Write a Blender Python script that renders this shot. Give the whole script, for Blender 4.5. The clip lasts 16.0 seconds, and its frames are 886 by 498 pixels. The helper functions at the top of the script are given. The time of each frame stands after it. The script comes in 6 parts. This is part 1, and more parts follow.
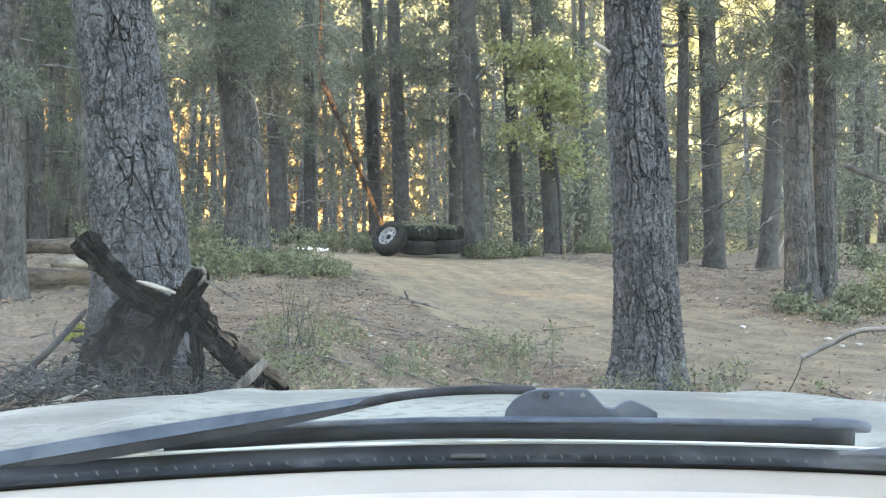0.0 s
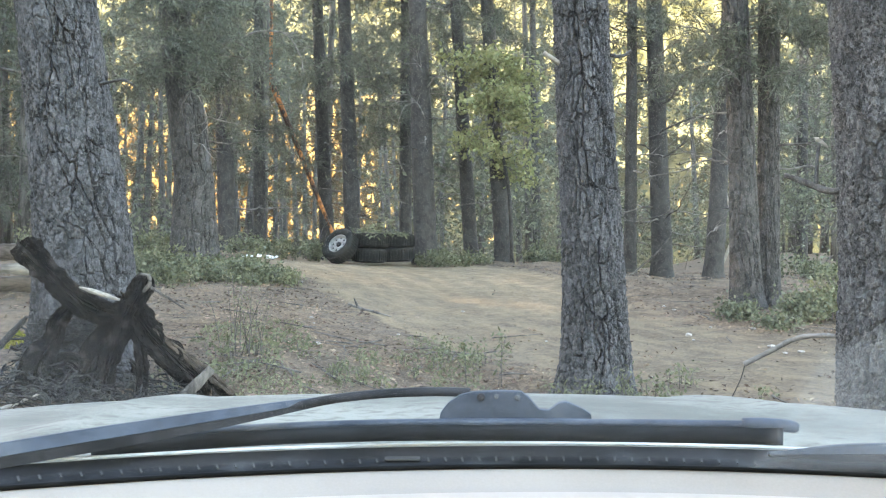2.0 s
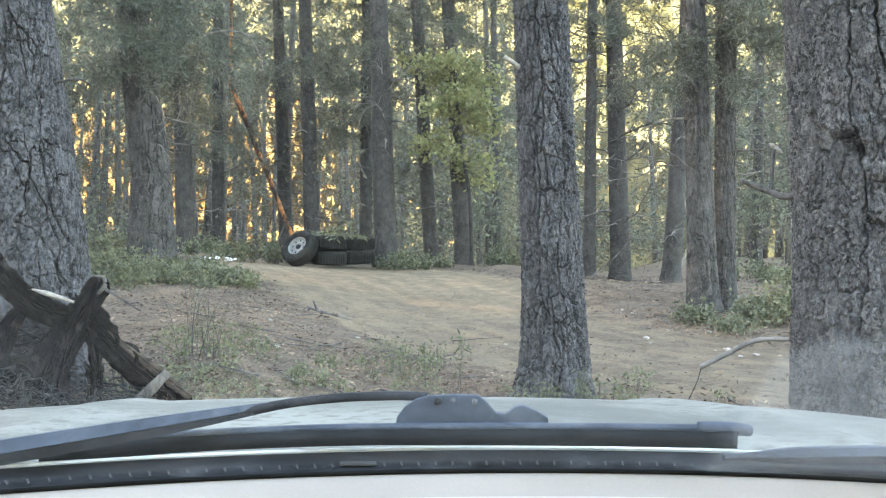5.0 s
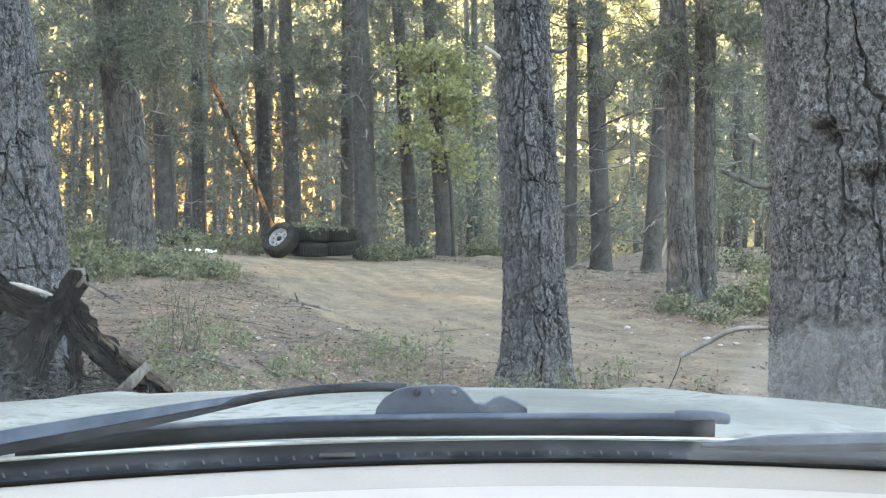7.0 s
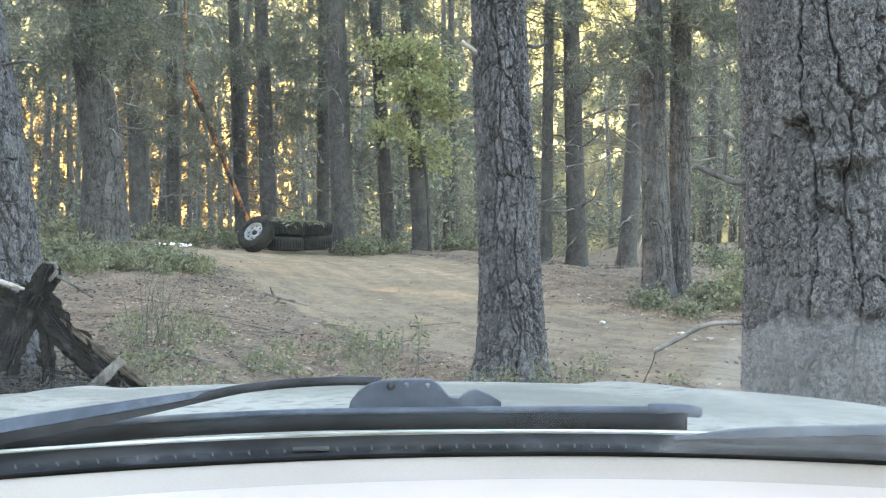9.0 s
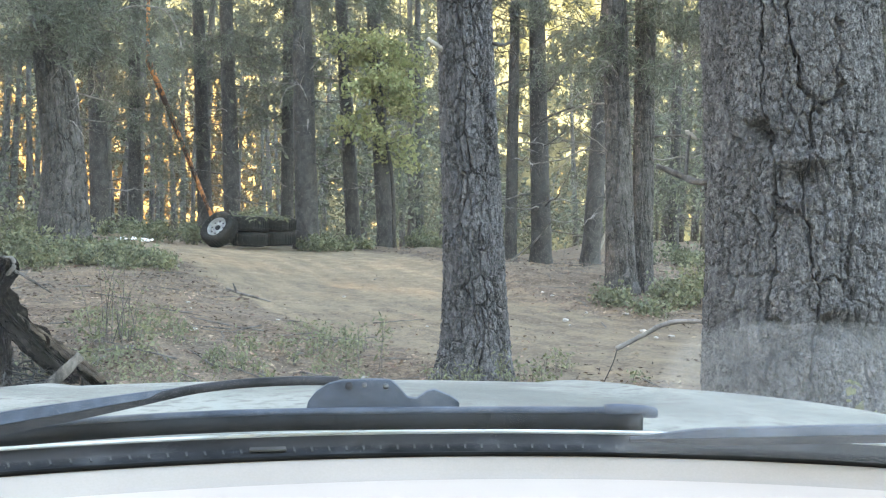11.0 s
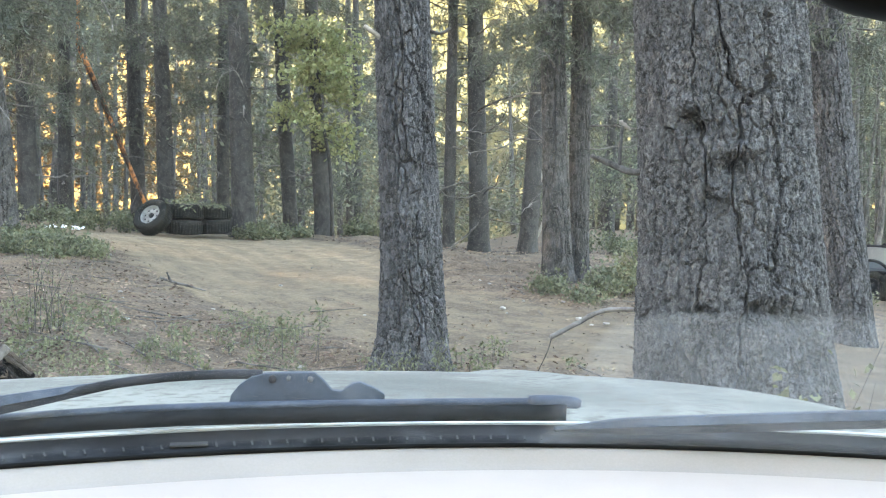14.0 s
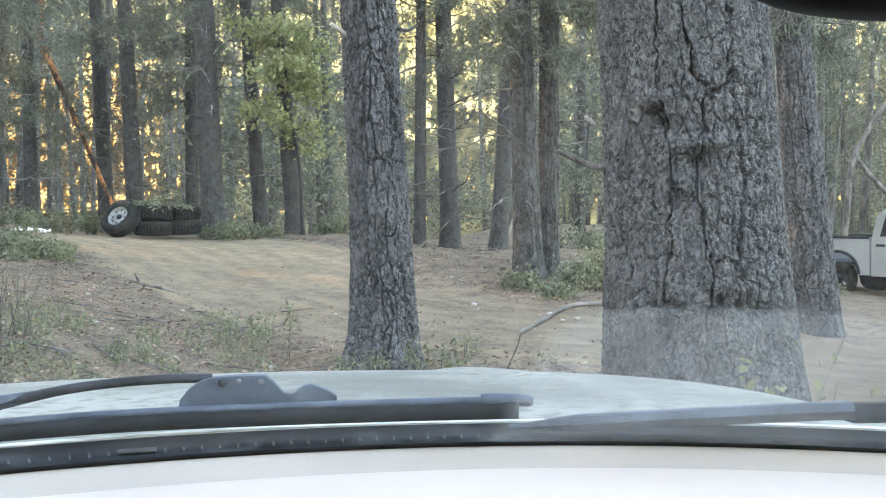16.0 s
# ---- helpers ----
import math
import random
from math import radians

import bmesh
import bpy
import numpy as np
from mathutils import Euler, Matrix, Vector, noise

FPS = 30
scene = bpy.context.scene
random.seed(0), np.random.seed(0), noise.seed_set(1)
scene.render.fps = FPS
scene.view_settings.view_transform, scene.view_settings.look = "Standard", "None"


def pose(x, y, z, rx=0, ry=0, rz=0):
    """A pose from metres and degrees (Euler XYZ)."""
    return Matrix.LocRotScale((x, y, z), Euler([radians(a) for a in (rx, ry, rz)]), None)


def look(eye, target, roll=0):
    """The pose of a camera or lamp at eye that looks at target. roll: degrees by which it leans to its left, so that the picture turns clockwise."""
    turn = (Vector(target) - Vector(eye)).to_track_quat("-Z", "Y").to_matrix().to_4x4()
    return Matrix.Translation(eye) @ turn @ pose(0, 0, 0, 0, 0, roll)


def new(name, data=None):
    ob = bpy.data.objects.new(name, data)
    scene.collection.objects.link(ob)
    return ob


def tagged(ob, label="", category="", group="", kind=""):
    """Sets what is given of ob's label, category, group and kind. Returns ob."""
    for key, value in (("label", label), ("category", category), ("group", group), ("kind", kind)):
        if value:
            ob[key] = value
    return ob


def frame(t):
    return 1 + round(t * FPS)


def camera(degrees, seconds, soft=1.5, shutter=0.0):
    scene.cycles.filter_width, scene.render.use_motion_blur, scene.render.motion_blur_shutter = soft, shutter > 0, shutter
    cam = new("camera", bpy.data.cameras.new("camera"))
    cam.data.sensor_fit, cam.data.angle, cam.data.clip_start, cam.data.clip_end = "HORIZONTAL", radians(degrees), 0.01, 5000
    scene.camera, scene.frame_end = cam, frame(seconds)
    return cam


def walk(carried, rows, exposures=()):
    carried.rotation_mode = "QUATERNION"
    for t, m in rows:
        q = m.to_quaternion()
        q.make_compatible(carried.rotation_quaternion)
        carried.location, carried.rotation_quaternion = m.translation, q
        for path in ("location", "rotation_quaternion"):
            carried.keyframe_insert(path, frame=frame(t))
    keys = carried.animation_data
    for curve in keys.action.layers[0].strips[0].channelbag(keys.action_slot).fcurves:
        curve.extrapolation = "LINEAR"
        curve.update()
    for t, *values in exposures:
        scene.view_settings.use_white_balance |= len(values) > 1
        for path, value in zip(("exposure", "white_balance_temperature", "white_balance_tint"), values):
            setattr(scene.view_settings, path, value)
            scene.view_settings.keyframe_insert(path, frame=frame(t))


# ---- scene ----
cam = camera(49.47, 16.0, soft=1.15)
PATH = [
    (0, pose(-0.0000, 0.0000, 1.4500, 90.000, -0.000, -0.000)),
    (0.5, pose(0.0054, 0.0016, 1.4466, 90.354, 0.122, -0.389)),
    (1, pose(0.0105, 0.0033, 1.4431, 90.360, 0.449, -0.813)),
    (1.5, pose(0.0162, 0.0063, 1.4423, 90.261, -0.065, -2.044)),
    (2, pose(0.0169, 0.0053, 1.4426, 90.497, -0.210, -2.900)),
    (2.5, pose(0.0161, 0.0073, 1.4417, 90.766, -0.265, -3.781)),
    (3, pose(0.0172, 0.0093, 1.4414, 90.738, -0.136, -4.277)),
    (3.5, pose(0.0177, 0.0087, 1.4423, 90.696, 0.023, -4.395)),
    (4, pose(0.0196, 0.0104, 1.4435, 90.689, -0.180, -4.697)),
    (6.5, pose(0.0211, 0.0115, 1.4416, 90.586, -0.257, -6.016)),
    (7, pose(0.0236, 0.0122, 1.4428, 90.154, -0.168, -6.361)),
    (7.5, pose(0.0246, 0.0131, 1.4425, 89.937, 0.054, -6.601)),
    (8, pose(0.0251, 0.0127, 1.4428, 89.817, -0.171, -6.977)),
    (8.5, pose(0.0252, 0.0132, 1.4415, 89.861, -0.244, -7.390)),
    (11, pose(0.0314, 0.0127, 1.4453, 89.665, -0.759, -9.860)),
    (11.5, pose(0.0330, 0.0085, 1.4471, 89.685, -0.592, -10.624)),
    (12, pose(0.0341, 0.0100, 1.4457, 89.768, -0.625, -11.265)),
    (12.5, pose(0.0377, 0.0110, 1.4458, 89.630, -0.584, -12.064)),
    (13, pose(0.0403, 0.0133, 1.4454, 89.588, -0.759, -12.734)),
    (13.5, pose(0.0442, 0.0126, 1.4501, 89.533, -0.483, -13.007)),
    (14, pose(0.0460, 0.0149, 1.4490, 89.013, -0.810, -13.504)),
    (14.5, pose(0.0505, 0.0152, 1.4509, 88.977, -0.490, -14.003)),
    (15, pose(0.0565, 0.0152, 1.4531, 89.118, -0.187, -14.415)),
    (15.5, pose(0.0618, 0.0134, 1.4519, 88.943, -0.095, -14.851)),
    (16, pose(0.0693, 0.0156, 1.4510, 88.844, 0.027, -15.163)),
]
walk(cam, PATH, ((0, 4.46, 7330, 16), (16, 4.46, 7330, 16)))

# ---- world and sun ----
world = bpy.data.worlds.new("evening_sky")
scene.world = world
world.use_nodes = True
wn = world.node_tree
wn.nodes.clear()
sky = wn.nodes.new("ShaderNodeTexSky")
sky.sky_type, sky.sun_disc = "NISHITA", False
sky.sun_elevation, sky.sun_rotation = radians(8), radians(-62)
sky.air_density, sky.dust_density = 1.0, 1.5
wbg = wn.nodes.new("ShaderNodeBackground")
wbg.inputs["Strength"].default_value = 0.15
wout = wn.nodes.new("ShaderNodeOutputWorld")
wn.links.new(sky.outputs[0], wbg.inputs["Color"])
wn.links.new(wbg.outputs[0], wout.inputs["Surface"])

sun_data = bpy.data.lights.new("sun", "SUN")
sun_data.energy, sun_data.angle, sun_data.color = 3.0, radians(0.5), (1.0, 0.72, 0.42)
sun = new("sun", sun_data)
sun.matrix_world = look((-26.5, 14.1, 4.22), (0, 0, 0))


# ---- geometry helpers ----
def mesh_data(name, verts, faces, mat, smooth=True):
    """A mesh from an array of points and one array of equal faces, or a list of faces."""
    me = bpy.data.meshes.new(name)
    verts = np.asarray(verts, dtype=np.float32)
    if isinstance(faces, np.ndarray):
        n, k = faces.shape
        me.vertices.add(len(verts))
        me.vertices.foreach_set("co", verts.ravel())
        me.loops.add(n * k)
        me.loops.foreach_set("vertex_index", faces.astype(np.int32).ravel())
        me.polygons.add(n)
        me.polygons.foreach_set("loop_start", np.arange(0, n * k, k, dtype=np.int32))
        me.update(calc_edges=True)
    else:
        me.from_pydata([tuple(map(float, v)) for v in verts], [], faces)
    me.polygons.foreach_set("use_smooth", np.full(len(me.polygons), smooth))
    me.materials.append(mat)
    me.update()
    return me


def part(name, verts, faces, mat, parent=None, label="", smooth=True):
    ob = new(name, mesh_data(name, verts, faces, mat, smooth))
    if parent is not None:
        ob.parent = parent
    if label:
        tagged(ob, label)
    return ob


def bpart(name, bm, mat, parent=None, label="", smooth=False):
    me = bpy.data.meshes.new(name)
    bm.normal_update()
    bm.to_mesh(me)
    bm.free()
    me.polygons.foreach_set("use_smooth", np.full(len(me.polygons), smooth))
    me.materials.append(mat)
    ob = new(name, me)
    if parent is not None:
        ob.parent = parent
    if label:
        tagged(ob, label)
    return ob


def root(name, x, y, z, label, category, group="", kind="", turn=0.0):
    ob = new(name)
    ob.empty_display_size = 0.2
    ob.matrix_world = pose(x, y, z, 0, 0, turn)
    return tagged(ob, label, category, group, kind)


def hash3(ix, iy, iz, seed=0):
    h = (ix.astype(np.int64) * 374761393 + iy.astype(np.int64) * 668265263
         + iz.astype(np.int64) * 1274126177 + seed * 362437) & 0xFFFFFFFF
    h = ((h ^ (h >> 13)) * 1103515245 + 12345) & 0xFFFFFFFF
    h = ((h ^ (h >> 16)) * 2246822519) & 0xFFFFFFFF
    return ((h ^ (h >> 15)) & 0xFFFFFF) / float(0xFFFFFF)


def vnoise(p, seed=0):
    """Smooth value noise, 0 to 1, of an (n, 3) array."""
    i = np.floor(p)
    f = p - i
    f = f * f * (3 - 2 * f)
    i = i.astype(np.int64)
    out = 0
    for dx in (0, 1):
        for dy in (0, 1):
            for dz in (0, 1):
                w = (f[:, 0] if dx else 1 - f[:, 0]) * (f[:, 1] if dy else 1 - f[:, 1]) * (f[:, 2] if dz else 1 - f[:, 2])
                out = out + w * hash3(i[:, 0] + dx, i[:, 1] + dy, i[:, 2] + dz, seed)
    return out


def fbm(p, octaves=3, seed=0):
    out, amp, tot = 0, 1.0, 0.0
    for k in range(octaves):
        out = out + amp * vnoise(p * 2.0 ** k, seed + k)
        tot += amp
        amp *= 0.5
    return out / tot


def plates(a, b, na, size, seed=0):
    """Cells of size (width, height) in metres: the distance to the cell's edge in metres, and the cell's number."""
    ia, ib = np.floor(a).astype(np.int64), np.floor(b).astype(np.int64)
    f1, f2, who = np.full(a.shape, 9.0), np.full(a.shape, 9.0), np.zeros(a.shape)
    p1, p2 = np.zeros(a.shape + (2,)), np.ones(a.shape + (2,))
    for da in (-1, 0, 1):
        for db in (-1, 0, 1):
            ca, cb = ia + da, ib + db
            wa = np.mod(ca, na)
            z = np.zeros_like(wa)
            q = np.stack([ca + 0.12 + 0.76 * hash3(wa, cb, z, seed), cb + 0.12 + 0.76 * hash3(wa, cb, z + 1, seed)], -1)
            d = np.hypot(a - q[..., 0], b - q[..., 1])
            near, second = d < f1, d < f2
            p2 = np.where(near[..., None], p1, np.where(second[..., None], q, p2))
            f2 = np.where(near, f1, np.minimum(f2, d))
            who = np.where(near, hash3(wa, cb, z + 2, seed), who)
            p1 = np.where(near[..., None], q, p1)
            f1 = np.where(near, d, f1)
    g = (p2 - p1) / np.array(size)
    return (f2 ** 2 - f1 ** 2) / 2 / (np.hypot(g[..., 0], g[..., 1]) + 1e-9), who


def step(a, b, x):
    t = np.clip((x - a) / (b - a), 0, 1)
    return t * t * (3 - 2 * t)


def grid_faces(rows, cols, wrap=False):
    i, j = np.meshgrid(np.arange(rows - 1), np.arange(cols if wrap else cols - 1), indexing="ij")
    k = (j + 1) % cols
    return np.stack([i * cols + j, i * cols + k, (i + 1) * cols + k, (i + 1) * cols + j], -1).reshape(-1, 4)


def spline(points, n):
    """A smooth curve through the points (Catmull-Rom), n samples; any number of columns."""
    p = np.asarray(points, dtype=float)
    p = np.vstack([2 * p[0] - p[1], p, 2 * p[-1] - p[-2]])
    t = np.linspace(0, len(p) - 3 - 1e-9, n)
    i = t.astype(int)
    f = (t - i)[:, None]
    a, b, c, d = p[i], p[i + 1], p[i + 2], p[i + 3]
    return 0.5 * (2 * b + (c - a) * f + (2 * a - 5 * b + 4 * c - d) * f ** 2 + (3 * b - a - 3 * c + d) * f ** 3)


def tube(path, radii, sides=8, rough=0.0, seed=0, squash=(1, 1), flute=0.0):
    """A closed, tapered tube along the path. rough: knobbly relief as a share of the radius."""
    path = np.asarray(path, dtype=float)
    radii = np.broadcast_to(np.asarray(radii, dtype=float), (len(path),)).copy()
    d = np.gradient(path, axis=0)
    d /= np.linalg.norm(d, axis=1)[:, None] + 1e-12
    ref = np.array([0.0, 0.0, 1.0]) if abs(d[:, 2]).mean() < 0.8 else np.array([1.0, 0.0, 0.0])
    u = np.cross(d, ref)
    u /= np.linalg.norm(u, axis=1)[:, None] + 1e-12
    w = np.cross(d, u)
    th = np.linspace(0, 2 * np.pi, sides, endpoint=False)
    ring = squash[0] * np.cos(th)[None, :, None] * u[:, None, :] + squash[1] * np.sin(th)[None, :, None] * w[:, None, :]
    r = radii[:, None]
    if rough:
        run = np.concatenate([[0], np.cumsum(np.linalg.norm(np.diff(path, axis=0), axis=1))]) / max(radii.max(), 1e-6)
        q = np.stack([np.repeat(np.cos(th)[None] * 1.5, len(path), 0), np.repeat(np.sin(th)[None] * 1.5, len(path), 0), np.repeat(run[:, None] * 0.45, sides, 1)], -1).reshape(-1, 3)
        r = r * (1 + rough * (fbm(q * 2.2, 5, seed).reshape(len(path), sides) - 0.5) * 2)
        if flute:
            q2 = np.stack([q[:, 0] * 3.2, q[:, 1] * 3.2, q[:, 2] * 0.7 + seed], -1)
            r = r * (1 - flute * (1 - np.abs(2 * fbm(q2, 3, seed + 50) - 1).reshape(len(path), sides)) ** 3)
    v = path[:, None, :] + ring * r[:, :, None]
    v = np.concatenate([np.repeat(path[:1, None, :], sides, 1), v, np.repeat(path[-1:, None, :], sides, 1)], 0)
    return v.reshape(-1, 3), grid_faces(len(path) + 2, sides, True)


def join(pieces):
    vs, fs, n = [], [], 0
    for v, f in pieces:
        vs.append(v)
        fs.append(f + n)
        n += len(v)
    return np.vstack(vs), np.vstack(fs)


def lathe(profile, sides=32, axis="z"):
    """Turns a closed profile of (radius, height) round an axis."""
    p = np.asarray(profile, dtype=float)
    th = np.linspace(0, 2 * np.pi, sides, endpoint=False)
    v = np.stack([p[:, None, 0] * np.cos(th), p[:, None, 0] * np.sin(th), np.repeat(p[:, 1:2], sides, 1)], -1)
    v = v.reshape(-1, 3)
    if axis == "y":
        v = v[:, [0, 2, 1]]
    return v, grid_faces(len(p), sides, True)


def box(bm, x0, x1, y0, y1, z0, z1, bevel=0.0):
    r = bmesh.ops.create_cube(bm, size=1.0)
    for v in r["verts"]:
        v.co = Vector(((x0 + x1) / 2 + v.co.x * (x1 - x0), (y0 + y1) / 2 + v.co.y * (y1 - y0), (z0 + z1) / 2 + v.co.z * (z1 - z0)))
    if bevel:
        edges = {e for v in r["verts"] for e in v.link_edges}
        bmesh.ops.bevel(bm, geom=list(edges), offset=bevel, segments=2, affect="EDGES", profile=0.6)
    return bm


def slab(outline, depth, axis="y", bevel=0.0):
    """A plate: the outline (two columns) pushed by depth along an axis."""
    bm = bmesh.new()
    def at(a, b, c):
        return (a, c, b) if axis == "y" else ((c, a, b) if axis == "x" else (a, b, c))
    f = bm.faces.new([bm.verts.new(at(a, b, 0.0)) for a, b in outline])
    ext = bmesh.ops.extrude_face_region(bm, geom=[f])
    bmesh.ops.translate(bm, verts=[v for v in ext["geom"] if isinstance(v, bmesh.types.BMVert)], vec=Vector(at(0, 0, depth)))
    bmesh.ops.recalc_face_normals(bm, faces=bm.faces)
    if bevel:
        bmesh.ops.bevel(bm, geom=list(bm.edges), offset=bevel, segments=2, affect="EDGES", profile=0.6)
    return bm


def leaf_quads(rng, centres, length, width, droop=0.0, spread=1.0):
    """Folded diamond leaves round the centres, each of its own size and turn."""
    c = np.asarray(centres, dtype=float)
    n = len(c)
    d = rng.normal(size=(n, 3))
    d[:, 2] = d[:, 2] * spread - droop
    d /= np.linalg.norm(d, axis=1)[:, None]
    e = np.cross(d, rng.normal(size=(n, 3)))
    e /= np.linalg.norm(e, axis=1)[:, None] + 1e-9
    k = rng.uniform(0.6, 1.35, size=(n, 1))
    ln, wd = length * k, width * k * rng.uniform(0.8, 1.2, size=(n, 1))
    mid = c + d * ln * 0.45
    v = np.stack([c, mid + e * wd * 0.5, c + d * ln, mid - e * wd * 0.5], 1).reshape(-1, 3)
    return v, np.arange(4 * n).reshape(-1, 4)


# ---- materials ----
def nodes_of(name):
    m = bpy.data.materials.new(name)
    m.use_nodes = True
    nt = m.node_tree
    return m, nt, nt.nodes["Principled BSDF"]


def surface(name, dark, light, scale=6.0, rough=0.7, bump=0.3, fine=40.0, stretch=(1, 1, 1), spread=0.0, island=False,
            metal=0.0, low=0.35, high=0.65, spots=None, spot_scale=2.0, spot_at=(0.55, 0.7), coat=0.0, leafy=0.0, dist=0.01):
    """A mottled surface: broad stains and fine grain in colour, gloss and relief."""
    m, nt, b = nodes_of(name)
    N, L = nt.nodes, nt.links
    tc = N.new("ShaderNodeTexCoord")
    mp = N.new("ShaderNodeMapping")
    mp.inputs["Scale"].default_value = stretch
    L.new(tc.outputs["Object"], mp.inputs["Vector"])
    n1 = N.new("ShaderNodeTexNoise")
    n1.inputs["Scale"].default_value, n1.inputs["Detail"].default_value = scale, 6.0
    n2 = N.new("ShaderNodeTexNoise")
    n2.inputs["Scale"].default_value, n2.inputs["Detail"].default_value = fine, 4.0
    L.new(mp.outputs[0], n1.inputs["Vector"])
    L.new(mp.outputs[0], n2.inputs["Vector"])
    add = N.new("ShaderNodeMath")
    add.operation = "MULTIPLY_ADD"
    add.inputs[1].default_value = 0.45
    L.new(n2.outputs["Fac"], add.inputs[0])
    sub = N.new("ShaderNodeMath")
    sub.operation = "ADD"
    sub.inputs[1].default_value = -0.225
    L.new(n1.outputs["Fac"], sub.inputs[0])
    L.new(sub.outputs[0], add.inputs[2])
    ramp = N.new("ShaderNodeValToRGB")
    ramp.color_ramp.elements[0].position, ramp.color_ramp.elements[0].color = low, (*dark, 1)
    ramp.color_ramp.elements[1].position, ramp.color_ramp.elements[1].color = high, (*light, 1)
    L.new(add.outputs[0], ramp.inputs["Fac"])
    col = ramp.outputs["Color"]
    if spots:
        n3 = N.new("ShaderNodeTexNoise")
        n3.inputs["Scale"].default_value, n3.inputs["Detail"].default_value = spot_scale, 5.0
        L.new(tc.outputs["Object"], n3.inputs["Vector"])
        mr = N.new("ShaderNodeMapRange")
        mr.inputs["From Min"].default_value, mr.inputs["From Max"].default_value = spot_at
        L.new(n3.outputs["Fac"], mr.inputs["Value"])
        mx = N.new("ShaderNodeMix")
        mx.data_type = "RGBA"
        mx.inputs["B"].default_value = (*spots, 1)
        L.new(mr.outputs[0], mx.inputs["Factor"])
        L.new(col, mx.inputs["A"])
        col = mx.outputs["Result"]
    if spread:
        src = N.new("ShaderNodeNewGeometry").outputs["Random Per Island"] if island else N.new("ShaderNodeObjectInfo").outputs["Random"]
        mr = N.new("ShaderNodeMapRange")
        mr.inputs["To Min"].default_value, mr.inputs["To Max"].default_value = 1 - spread, 1 + spread
        L.new(src, mr.inputs["Value"])
        hs = N.new("ShaderNodeHueSaturation")
        L.new(mr.outputs[0], hs.inputs["Value"])
        if island:
            mh = N.new("ShaderNodeMapRange")
            mh.inputs["To Min"].default_value, mh.inputs["To Max"].default_value = 0.47, 0.515
            fr = N.new("ShaderNodeMath")
            fr.operation = "MULTIPLY"
            fr.inputs[1].default_value = 7.31
            fc = N.new("ShaderNodeMath")
            fc.operation = "FRACT"
            L.new(src, fr.inputs[0])
            L.new(fr.outputs[0], fc.inputs[0])
            L.new(fc.outputs[0], mh.inputs["Value"])
            L.new(mh.outputs[0], hs.inputs["Hue"])
        L.new(col, hs.inputs["Color"])
        col = hs.outputs["Color"]
    L.new(col, b.inputs["Base Color"])
    b.inputs["Metallic"].default_value = metal
    rr = N.new("ShaderNodeMapRange")
    rr.inputs["To Min"].default_value, rr.inputs["To Max"].default_value = max(0.0, rough - 0.12), min(1.0, rough + 0.12)
    L.new(n2.outputs["Fac"], rr.inputs["Value"])
    L.new(rr.outputs[0], b.inputs["Roughness"])
    if coat:
        b.inputs["Coat Weight"].default_value = coat
    if bump:
        bp = N.new("ShaderNodeBump")
        bp.inputs["Strength"].default_value, bp.inputs["Distance"].default_value = bump, dist
        L.new(add.outputs[0], bp.inputs["Height"])
        L.new(bp.outputs[0], b.inputs["Normal"])
    if leafy:
        tr = N.new("ShaderNodeBsdfTranslucent")
        L.new(col, tr.inputs["Color"])
        mix = N.new("ShaderNodeMixShader")
        mix.inputs["Fac"].default_value = leafy
        L.new(b.outputs[0], mix.inputs[1])
        L.new(tr.outputs[0], mix.inputs[2])
        L.new(mix.outputs[0], N["Material Output"].inputs["Surface"])
    return m


